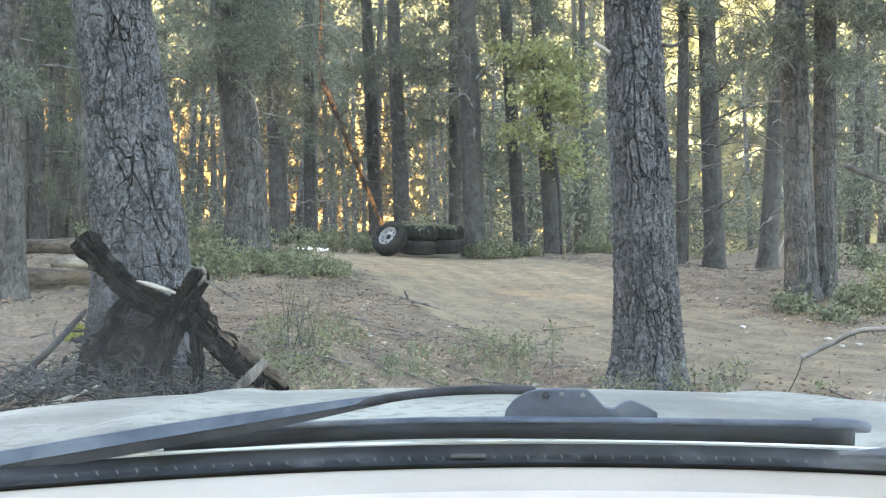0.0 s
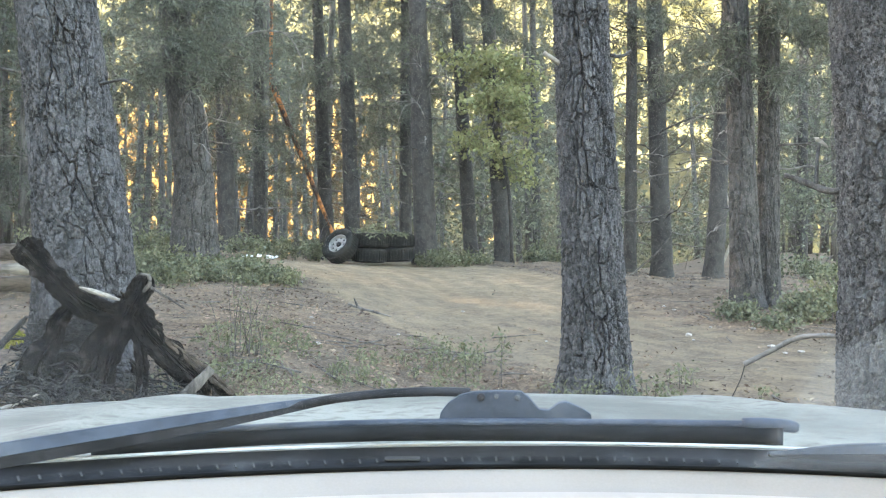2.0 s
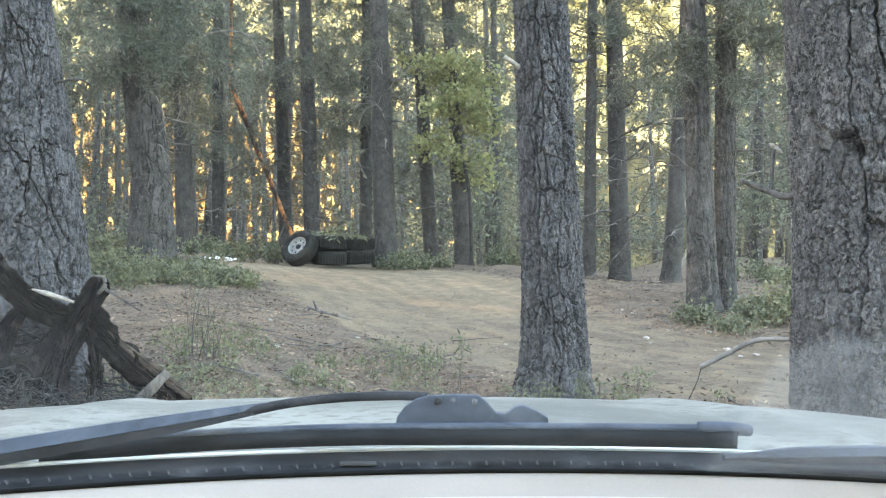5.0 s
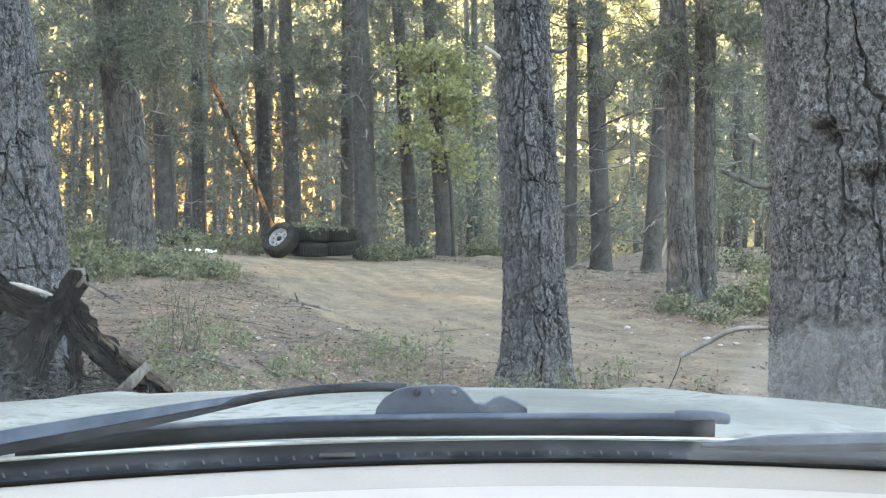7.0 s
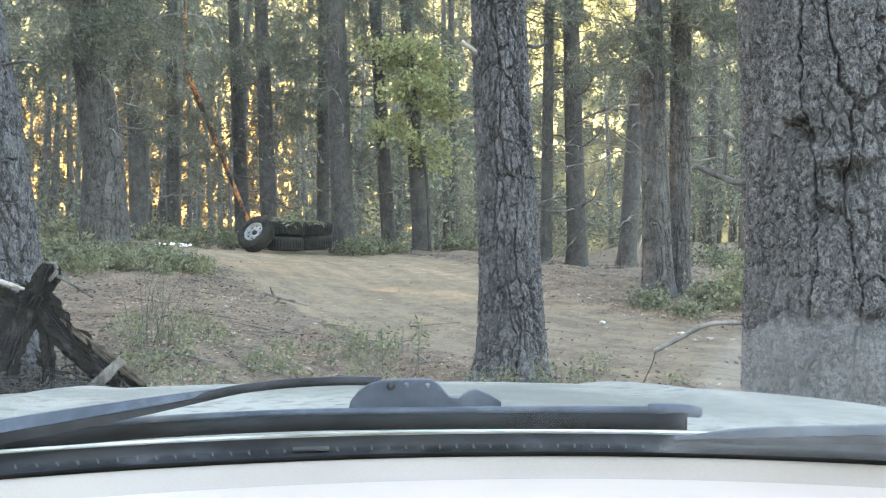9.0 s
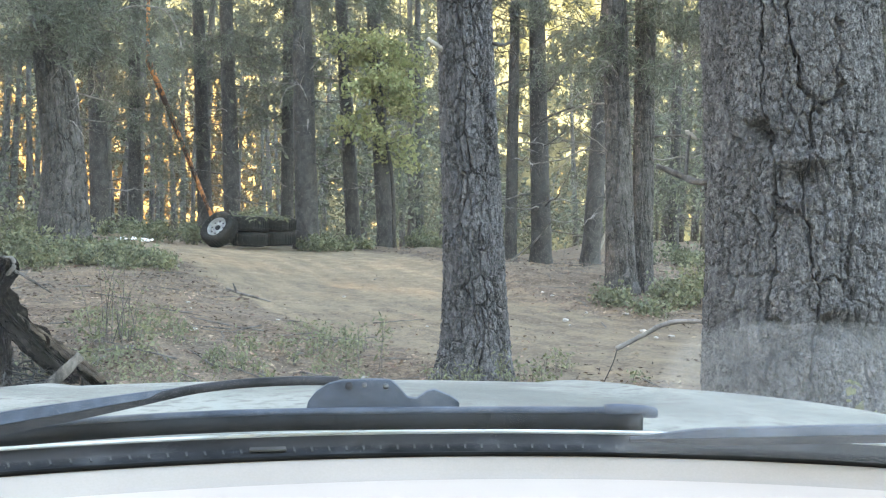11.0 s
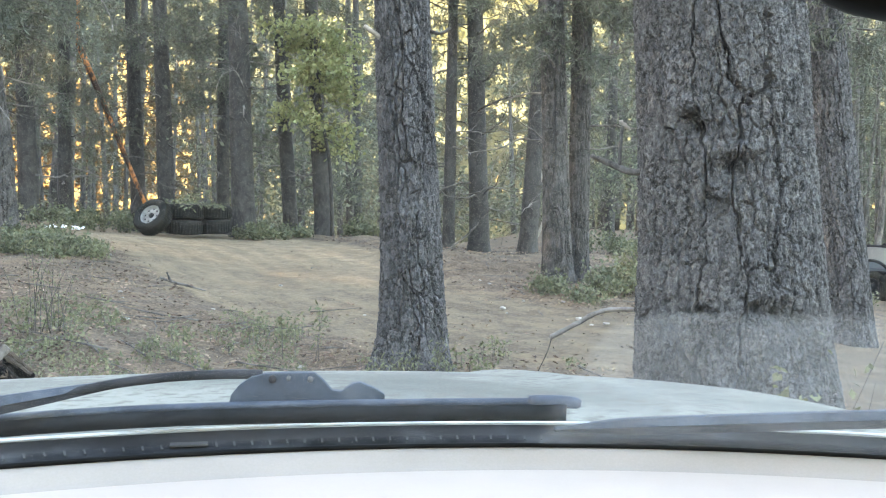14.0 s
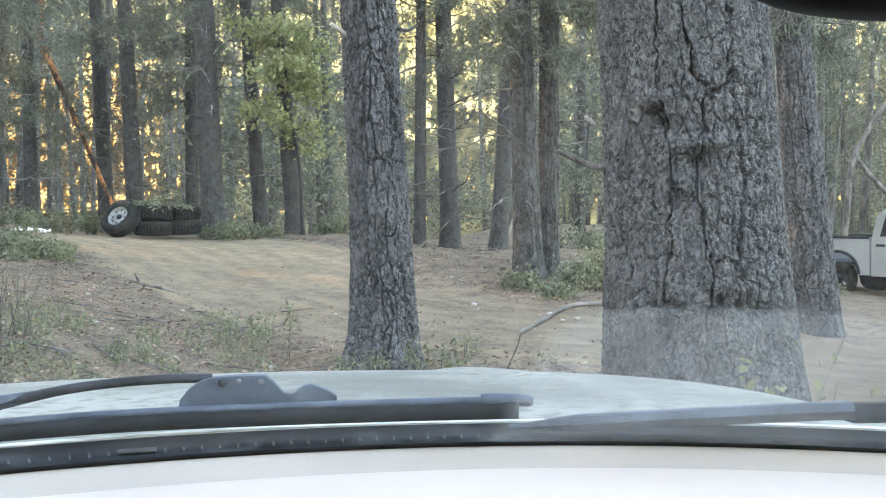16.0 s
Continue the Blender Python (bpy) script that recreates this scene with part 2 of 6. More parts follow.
def bark(name, dark, light, lichen, scale=1.0, relief=0.009, narrow=(0.42, 0.94)):
    """Flaky bark: small scales of differing tone, long grain and pale weathered patches."""
    m, nt, b = nodes_of(name)
    N, L = nt.nodes, nt.links
    tc = N.new("ShaderNodeTexCoord")
    mp = N.new("ShaderNodeMapping")
    mp.inputs["Scale"].default_value = (scale, scale, scale * 0.7)
    L.new(tc.outputs["Object"], mp.inputs["Vector"])

    def noise_tex(src, sc, detail, dist=0.0):
        n = N.new("ShaderNodeTexNoise")
        n.inputs["Scale"].default_value, n.inputs["Detail"].default_value, n.inputs["Distortion"].default_value = sc, detail, dist
        L.new(src, n.inputs["Vector"])
        return n

    def math_node(op, a, c, d=None):
        n = N.new("ShaderNodeMath")
        n.operation = op
        for k, w in enumerate((a, c, d)):
            if w is None:
                continue
            if isinstance(w, float):
                n.inputs[k].default_value = w
            else:
                L.new(w, n.inputs[k])
        return n.outputs[0]

    warp_n = noise_tex(mp.outputs[0], 14.0, 4.0)
    warp = N.new("ShaderNodeMix")
    warp.data_type = "RGBA"
    warp.inputs["Factor"].default_value = 0.06
    L.new(mp.outputs[0], warp.inputs["A"])
    L.new(warp_n.outputs["Color"], warp.inputs["B"])

    def scales(sc):
        v = N.new("ShaderNodeTexVoronoi")
        v.inputs["Scale"].default_value = sc
        L.new(warp.outputs["Result"], v.inputs["Vector"])
        sp = N.new("ShaderNodeSeparateColor")
        L.new(v.outputs["Color"], sp.inputs[0])
        return sp.outputs[0], v.outputs["Distance"]

    tone1, dist1 = scales(24.0)
    tone2, dist2 = scales(60.0)
    grain = noise_tex(mp.outputs[0], 50.0, 6.0, 1.0).outputs["Fac"]
    broad = noise_tex(mp.outputs[0], 6.0, 5.0, 0.5).outputs["Fac"]
    tone = math_node("MULTIPLY_ADD", tone1, 0.30, math_node("MULTIPLY_ADD", tone2, 0.22, math_node("MULTIPLY_ADD", grain, 0.35, math_node("MULTIPLY", broad, 0.45))))
    ramp = N.new("ShaderNodeValToRGB")
    ramp.color_ramp.elements[0].position, ramp.color_ramp.elements[0].color = narrow[0], (*dark, 1)
    ramp.color_ramp.elements[1].position, ramp.color_ramp.elements[1].color = narrow[1], (*light, 1)
    L.new(tone, ramp.inputs["Fac"])
    pm = N.new("ShaderNodeMapRange")
    pm.inputs["From Min"].default_value, pm.inputs["From Max"].default_value, pm.inputs["To Max"].default_value = 0.52, 0.72, 0.5
    L.new(noise_tex(tc.outputs["Object"], 3.2, 7.0).outputs["Fac"], pm.inputs["Value"])
    mx = N.new("ShaderNodeMix")
    mx.data_type = "RGBA"
    mx.inputs["B"].default_value = (*lichen, 1)
    L.new(pm.outputs[0], mx.inputs["Factor"])
    L.new(ramp.outputs["Color"], mx.inputs["A"])
    oi = N.new("ShaderNodeObjectInfo")
    vr = N.new("ShaderNodeMapRange")
    vr.inputs["To Min"].default_value, vr.inputs["To Max"].default_value = 0.9, 1.06
    L.new(oi.outputs["Random"], vr.inputs["Value"])
    hs = N.new("ShaderNodeHueSaturation")
    L.new(vr.outputs[0], hs.inputs["Value"])
    L.new(mx.outputs["Result"], hs.inputs["Color"])
    pl = N.new("ShaderNodeAttribute")
    pl.attribute_name = "plate"
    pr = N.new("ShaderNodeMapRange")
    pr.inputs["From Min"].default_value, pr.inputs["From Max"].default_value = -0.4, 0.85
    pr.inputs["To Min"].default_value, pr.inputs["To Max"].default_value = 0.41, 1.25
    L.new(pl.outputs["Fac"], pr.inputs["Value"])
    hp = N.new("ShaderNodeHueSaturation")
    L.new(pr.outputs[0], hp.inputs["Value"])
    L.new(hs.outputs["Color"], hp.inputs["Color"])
    L.new(hp.outputs["Color"], b.inputs["Base Color"])
    b.inputs["Roughness"].default_value = 0.8
    height = math_node("MULTIPLY_ADD", tone1, 0.5, math_node("MULTIPLY_ADD", tone2, 0.3, math_node("MULTIPLY", grain, 0.8)))
    height = math_node("SUBTRACT", height, math_node("MULTIPLY", dist1, 0.5))
    bp = N.new("ShaderNodeBump")
    bp.inputs["Strength"].default_value, bp.inputs["Distance"].default_value = 1.0, relief
    L.new(height, bp.inputs["Height"])
    L.new(bp.outputs[0], b.inputs["Normal"])
    return m


BARK_NEAR = bark("pine_bark", (0.015, 0.0146, 0.0155), (0.13, 0.128, 0.137), (0.115, 0.115, 0.123), 1.7, 0.013, (0.5, 0.86))
BARK_CLOSE = bark("scaly_bark", (0.017, 0.0166, 0.017), (0.172, 0.169, 0.176), (0.14, 0.138, 0.144), 3.4, 0.012, (0.46, 0.93))
BARK_MID = bark("weathered_bark", (0.021, 0.019, 0.0175), (0.102, 0.094, 0.089), (0.11, 0.108, 0.103), 0.7, 0.012)
BARK_FAR = surface("far_bark", (0.035, 0.032, 0.029), (0.13, 0.12, 0.11), scale=3.0, stretch=(3, 3, 0.5), fine=25, rough=0.9, bump=0.6, spread=0.2, dist=0.03)
BARK_SUNLIT = surface("painted_sunlit_bark", (0.035, 0.014, 0.007), (0.62, 0.24, 0.07), scale=3.2, fine=22, stretch=(1, 1, 0.55), rough=0.6, bump=0.6, low=0.45, high=0.6)
DEADWOOD = surface("grey_deadwood", (0.035, 0.031, 0.028), (0.16, 0.145, 0.13), scale=9, stretch=(1, 1, 0.4), rough=0.85, bump=0.5, spread=0.2)
PALEWOOD = surface("bleached_wood", (0.20, 0.18, 0.155), (0.40, 0.37, 0.33), scale=8, rough=0.8, bump=0.4)
STRIPPED = surface("stripped_log_wood", (0.10, 0.085, 0.07), (0.30, 0.265, 0.225), scale=5, fine=30, stretch=(0.4, 1, 1), rough=0.85, bump=0.6)
ROTLOG = surface("rotting_log", (0.035, 0.026, 0.02), (0.17, 0.135, 0.105), scale=7, fine=40, stretch=(0.3, 1, 1), rough=0.9, bump=0.8)
CHAR = surface("charred_wood", (0.0025, 0.0022, 0.002), (0.0125, 0.0098, 0.008), scale=7, fine=55, rough=0.75, bump=1.0, spots=(0.05, 0.044, 0.04), spot_scale=11, spot_at=(0.56, 0.68), dist=0.025)
BRUSH = surface("rotten_brush", (0.014, 0.013, 0.012), (0.045, 0.043, 0.041), scale=12, rough=0.9, bump=0.7, spread=0.65, island=True)
TWIG = surface("pale_dead_twigs", (0.09, 0.082, 0.075), (0.24, 0.225, 0.21), scale=9, rough=0.85, bump=0.3)
LIMB = surface("dark_dead_limb", (0.016, 0.014, 0.013), (0.09, 0.084, 0.08), scale=16, fine=60, stretch=(1, 1, 0.5), rough=0.85, bump=0.6)
FIR_LEAF = surface("fir_needles", (0.062, 0.074, 0.054), (0.125, 0.137, 0.104), scale=2, rough=0.6, bump=0, spread=0.4, island=True, leafy=0.35)
OAK_LEAF = surface("oak_leaves", (0.20, 0.225, 0.10), (0.34, 0.35, 0.165), scale=3, rough=0.55, bump=0, spread=0.35, island=True, leafy=0.4)
SHRUB_LEAF = surface("bramble_leaves", (0.085, 0.098, 0.055), (0.185, 0.195, 0.115), scale=3, rough=0.55, bump=0, spread=0.35, island=True, leafy=0.25)
WOOD_LEAF = surface("woodland_leaves", (0.085, 0.098, 0.068), (0.19, 0.2, 0.138), scale=0.3, fine=3, rough=0.6, bump=0, spread=0.5, island=True, leafy=0.4)
WEED_LEAF = surface("weed_leaves", (0.115, 0.127, 0.066), (0.21, 0.215, 0.12), scale=4, rough=0.6, bump=0, spread=0.3, island=True, leafy=0.3)
DEBRIS = surface("needle_litter", (0.06, 0.04, 0.027), (0.30, 0.225, 0.16), scale=1.3, rough=0.9, bump=0, spread=0.6, island=True)
RUBBER = surface("tyre_rubber", (0.013, 0.013, 0.013), (0.028, 0.028, 0.026), scale=6, rough=0.8, bump=0.2, spots=(0.042, 0.039, 0.033), spot_scale=3)
RIM = surface("dull_steel", (0.15, 0.15, 0.147), (0.31, 0.31, 0.30), scale=8, rough=0.45, bump=0.1, metal=0.4)
PAINT_CAR = surface("dusty_silver_paint", (0.09, 0.093, 0.08), (0.235, 0.238, 0.206), scale=3.5, fine=210, rough=0.75, bump=0.15, spots=(0.12, 0.112, 0.095), spot_scale=38, spot_at=(0.50, 0.66), coat=0.04, dist=0.002)
PAINT_TRUCK = surface("silver_truck_paint", (0.20, 0.205, 0.207), (0.26, 0.266, 0.268), scale=1, rough=0.35, bump=0.02, coat=0.3)
BLACK = surface("black_plastic", (0.016, 0.017, 0.019), (0.035, 0.036, 0.04), scale=20, rough=0.55, bump=0.1, fine=150)
WIPER_METAL = surface("blue_grey_wiper_paint", (0.042, 0.053, 0.071), (0.08, 0.097, 0.124), scale=14, fine=120, rough=0.5, bump=0.06, spots=(0.12, 0.133, 0.152), spot_scale=9, dist=0.002)
RIVET = surface("worn_rivet_metal", (0.045, 0.05, 0.058), (0.085, 0.093, 0.102), scale=60, rough=0.5, bump=0)
WIPER_RUBBER = surface("wiper_rubber", (0.010, 0.0115, 0.013), (0.022, 0.025, 0.028), scale=20, fine=150, rough=0.55, bump=0.05)
CREAM_SHADED = surface("shaded_cream_vinyl", (0.28, 0.243, 0.215), (0.32, 0.28, 0.25), scale=4, fine=400, rough=0.9, bump=0.08, dist=0.001)
CREAM = surface("cream_dashboard_vinyl", (0.385, 0.325, 0.28), (0.42, 0.358, 0.31), scale=4, fine=400, rough=0.85, bump=0.08, dist=0.001)
MIRROR_BLACK = surface("black_mirror_housing", (0.004, 0.004, 0.004), (0.008, 0.008, 0.008), scale=20, rough=0.5, bump=0)
CHROME = surface("bright_trim", (0.5, 0.52, 0.54), (0.62, 0.63, 0.65), scale=30, rough=0.5, bump=0, metal=0.2)
FRIT = surface("black_glass_border", (0.010, 0.011, 0.012), (0.022, 0.023, 0.025), scale=20, rough=0.65, bump=0, spots=(0.06, 0.062, 0.064), spot_scale=14, spot_at=(0.56, 0.75))
FRIT_MARK = surface("pale_border_marks", (0.028, 0.028, 0.027), (0.06, 0.059, 0.056), scale=30, rough=0.6, bump=0)
LITTER_WHITE = surface("white_plastic_litter", (0.68, 0.7, 0.72), (0.82, 0.83, 0.85), scale=9, rough=0.5, bump=0.2)
STONE = surface("pale_stone", (0.24, 0.22, 0.2), (0.44, 0.41, 0.37), scale=12, rough=0.9, bump=0.5, spread=0.25)


for dull in (MIRROR_BLACK, FRIT, WIPER_RUBBER, CHAR, BLACK, WIPER_METAL, RUBBER):
    dull.node_tree.nodes["Principled BSDF"].inputs["Specular IOR Level"].default_value = 0.08


def clear_glass(name, dust, streak, haze_mask=""):
    """Clear pane with dust and painted haze on it; gloss grows towards grazing view."""
    m, nt, b = nodes_of(name)
    N, L = nt.nodes, nt.links
    N.remove(b)
    tp = N.new("ShaderNodeBsdfTransparent")
    gl = N.new("ShaderNodeBsdfGlossy")
    gl.inputs["Roughness"].default_value = 0.02
    fr = N.new("ShaderNodeFresnel")
    fr.inputs["IOR"].default_value = 1.45
    fm = N.new("ShaderNodeMath")
    fm.operation = "MULTIPLY"
    fm.inputs[1].default_value = 0.2
    L.new(fr.outputs[0], fm.inputs[0])
    m1 = N.new("ShaderNodeMixShader")
    L.new(fm.outputs[0], m1.inputs["Fac"])
    L.new(tp.outputs[0], m1.inputs[1])
    L.new(gl.outputs[0], m1.inputs[2])
    df = N.new("ShaderNodeBsdfDiffuse")
    df.inputs["Color"].default_value = (0.75, 0.77, 0.76, 1)
    tl = N.new("ShaderNodeBsdfTranslucent")
    tl.inputs["Color"].default_value = (0.75, 0.77, 0.76, 1)
    dm = N.new("ShaderNodeMixShader")
    dm.inputs["Fac"].default_value = 0.5
    L.new(df.outputs[0], dm.inputs[1])
    L.new(tl.outputs[0], dm.inputs[2])
    tc = N.new("ShaderNodeTexCoord")
    n1 = N.new("ShaderNodeTexNoise")
    n1.inputs["Scale"].default_value, n1.inputs["Detail"].default_value = 7.0, 5.0
    L.new(tc.outputs["Object"], n1.inputs["Vector"])
    mr = N.new("ShaderNodeMapRange")
    mr.inputs["From Min"].default_value, mr.inputs["From Max"].default_value = 0.35, 0.75
    mr.inputs["To Min"].default_value, mr.inputs["To Max"].default_value = dust, dust + streak
    L.new(n1.outputs["Fac"], mr.inputs["Value"])
    m2 = N.new("ShaderNodeMixShader")
    cover = mr.outputs[0]
    if haze_mask:
        at = N.new("ShaderNodeAttribute")
        at.attribute_name = haze_mask
        mu = N.new("ShaderNodeMath")
        mu.operation = "MULTIPLY"
        L.new(cover, mu.inputs[0])
        L.new(at.outputs["Fac"], mu.inputs[1])
        cover = mu.outputs[0]
    L.new(cover, m2.inputs["Fac"])
    L.new(m1.outputs[0], m2.inputs[1])
    L.new(dm.outputs[0], m2.inputs[2])
    L.new(m2.outputs[0], N["Material Output"].inputs["Surface"])
    return m


GLASS = clear_glass("dusty_windscreen_glass", 0.02, 0.06, "haze_mask")
REFLECTION_HAZE = clear_glass("painted_reflection_haze", 0.07, 0.09, "haze_mask")
DARK_GLASS = surface("dark_window_glass", (0.012, 0.014, 0.016), (0.03, 0.034, 0.036), scale=2, rough=0.1, bump=0)


def ground_material():
    m, nt, b = nodes_of("forest_floor")
    N, L = nt.nodes, nt.links
    tc = N.new("ShaderNodeTexCoord")
    def noise_tex(scale, detail=6.0, dist=0.0):
        n = N.new("ShaderNodeTexNoise")
        n.inputs["Scale"].default_value, n.inputs["Detail"].default_value, n.inputs["Distortion"].default_value = scale, detail, dist
        L.new(tc.outputs["Object"], n.inputs["Vector"])
        return n.outputs["Fac"]
    def ramp(src, stops):
        r = N.new("ShaderNodeValToRGB")
        while len(r.color_ramp.elements) < len(stops):
            r.color_ramp.elements.new(0.5)
        for e, (p, c) in zip(r.color_ramp.elements, stops):
            e.position, e.color = p, (*c, 1)
        L.new(src, r.inputs["Fac"])
        return r.outputs["Color"]
    def mix(fac, a, c, mode="MIX"):
        x = N.new("ShaderNodeMix")
        x.data_type, x.blend_type = "RGBA", mode
        if isinstance(fac, float):
            x.inputs["Factor"].default_value = fac
        else:
            L.new(fac, x.inputs["Factor"])
        L.new(a, x.inputs["A"])
        L.new(c, x.inputs["B"])
        return x.outputs["Result"]
    fine, mid, big = noise_tex(26, 10, 0.6), noise_tex(3.6, 9, 0.5), noise_tex(0.6, 4)
    litter = mix(0.5, ramp(fine, [(0.40, (0.043, 0.030, 0.019)), (0.5, (0.096, 0.068, 0.044)), (0.62, (0.225, 0.168, 0.114))]),
                 ramp(mid, [(0.40, (0.062, 0.043, 0.028)), (0.60, (0.175, 0.123, 0.079))]))
    dirt = mix(0.45, ramp(fine, [(0.40, (0.106, 0.079, 0.052)), (0.60, (0.232, 0.18, 0.12))]),
               ramp(mid, [(0.40, (0.111, 0.083, 0.056)), (0.60, (0.227, 0.176, 0.117))]))
    lane = N.new("ShaderNodeAttribute")
    lane.attribute_name = "lane"
    lm = N.new("ShaderNodeMapping")
    lm.inputs["Scale"].default_value = (2.6, 0.22, 1.0)
    L.new(lane.outputs["Vector"], lm.inputs["Vector"])
    ln = N.new("ShaderNodeTexNoise")
    ln.inputs["Scale"].default_value, ln.inputs["Detail"].default_value, ln.inputs["Distortion"].default_value = 1.3, 6.0, 0.4
    L.new(lm.outputs[0], ln.inputs["Vector"])
    dirt = mix(1.0, dirt, ramp(ln.outputs["Fac"], [(0.36, (0.86, 0.85, 0.84)), (0.5, (1, 1, 1)), (0.66, (1.22, 1.2, 1.17))]), "MULTIPLY")
    # dirt is darker at the track's lower right end, paler up the bend
    lane_xyz = N.new("ShaderNodeSeparateXYZ")
    L.new(lane.outputs["Vector"], lane_xyz.inputs[0])
    dr = N.new("ShaderNodeMapRange")
    dr.inputs["From Min"].default_value, dr.inputs["From Max"].default_value = 8.0, 19.0
    L.new(lane_xyz.outputs["Y"], dr.inputs["Value"])
    dirt = mix(1.0, dirt, ramp(dr.outputs[0], [(0.0, (0.56, 0.545, 0.545)), (1.0, (1.16, 1.14, 1.07))]), "MULTIPLY")
    red = ramp(big, [(0.35, (0.86, 0.85, 0.84)), (0.5, (1, 1, 1)), (0.68, (1.1, 1.04, 0.99))])
    at = N.new("ShaderNodeAttribute")
    at.attribute_name = "track"
    nz = N.new("ShaderNodeMath")
    nz.operation = "MULTIPLY_ADD"
    nz.inputs[1].default_value, nz.inputs[2].default_value = 0.7, -0.35
    L.new(mid, nz.inputs[0])
    sm = N.new("ShaderNodeMath")
    sm.operation = "ADD"
    L.new(at.outputs["Fac"], sm.inputs[0])
    L.new(nz.outputs[0], sm.inputs[1])
    mr = N.new("ShaderNodeMapRange")
    mr.inputs["From Min"].default_value, mr.inputs["From Max"].default_value = 0.3, 0.7
    L.new(sm.outputs[0], mr.inputs["Value"])
    L.new(mix(1.0, mix(mr.outputs[0], litter, dirt), red, "MULTIPLY"), b.inputs["Base Color"])
    b.inputs["Roughness"].default_value = 0.95
    hb = N.new("ShaderNodeMath")
    hb.operation = "MULTIPLY_ADD"
    hb.inputs[1].default_value = 0.4
    L.new(fine, hb.inputs[0])
    L.new(mid, hb.inputs[2])
    bp = N.new("ShaderNodeBump")
    bp.inputs["Strength"].default_value, bp.inputs["Distance"].default_value = 0.7, 0.05
    L.new(hb.outputs[0], bp.inputs["Height"])
    L.new(bp.outputs[0], b.inputs["Normal"])
    return m


# ---- ground ----
def lie(x, y):
    """The height of the ground: level by the car, a bank that climbs to a crest, falling away to the east."""
    x, y = np.asarray(x, dtype=float), np.asarray(y, dtype=float)
    u = x / np.maximum(y, 3)
    y0 = 7 - 3 * step(1, -2, x)
    r = 0.108 * np.maximum(0, y - y0)
    cap = 1.55 - 0.42 * step(0.17, 0.3, u) + 0.4 * step(-1.5, -4, x)
    z = r / (1 + (r / cap) ** 4) ** 0.25
    z = z * (1 - step(0.45, 0.85, u)) - 0.08 * step(0.6, 0.9, u) * step(8, 20, y)
    z = z + 0.13 * np.exp(-((y - 15.3 - 0.22 * (x - 4.5)) / 0.4) ** 2) * step(3.2, 4.0, x) * (1 - step(6.5, 8.0, x))
    z = z + 0.10 * np.exp(-((y - 17.6 - 0.1 * (x - 4.5)) / 0.5) ** 2) * step(2.6, 3.6, x) * (1 - step(6.5, 8.0, x))
    return z - 0.03 * np.maximum(0, np.minimum(y, 60) - 21.5) * (1 - step(0.22, 0.36, u)) + 0.022 * np.maximum(0, np.minimum(y, 50) - 21) * step(0.24, 0.36, u) * (1 - step(0.55, 0.7, u))


TRACK = spline([(14.0, 4.5), (8.5, 7.6), (5.2, 9.6), (3.0, 11.0), (1.6, 13.2), (0.9, 16.0), (0.3, 18.6), (-1.2, 21.5), (-5.0, 25.0)], 90)
TRACK_HALF = spline([(2.4, 0), (2.0, 0), (1.55, 0), (1.6, 0), (1.9, 0), (2.2, 0), (2.5, 0), (2.2, 0), (2.0, 0)], 90)[:, 0]


def track_share(x, y):
    """1 on the dirt track, 0 off it."""
    p = np.stack([np.ravel(x), np.ravel(y)], -1)
    best = np.full(len(p), -9.0)
    for c, h in zip(TRACK, TRACK_HALF):
        best = np.maximum(best, h - np.hypot(p[:, 0] - c[0], p[:, 1] - c[1]))
    return step(-0.9, 0.6, best).reshape(np.shape(x))


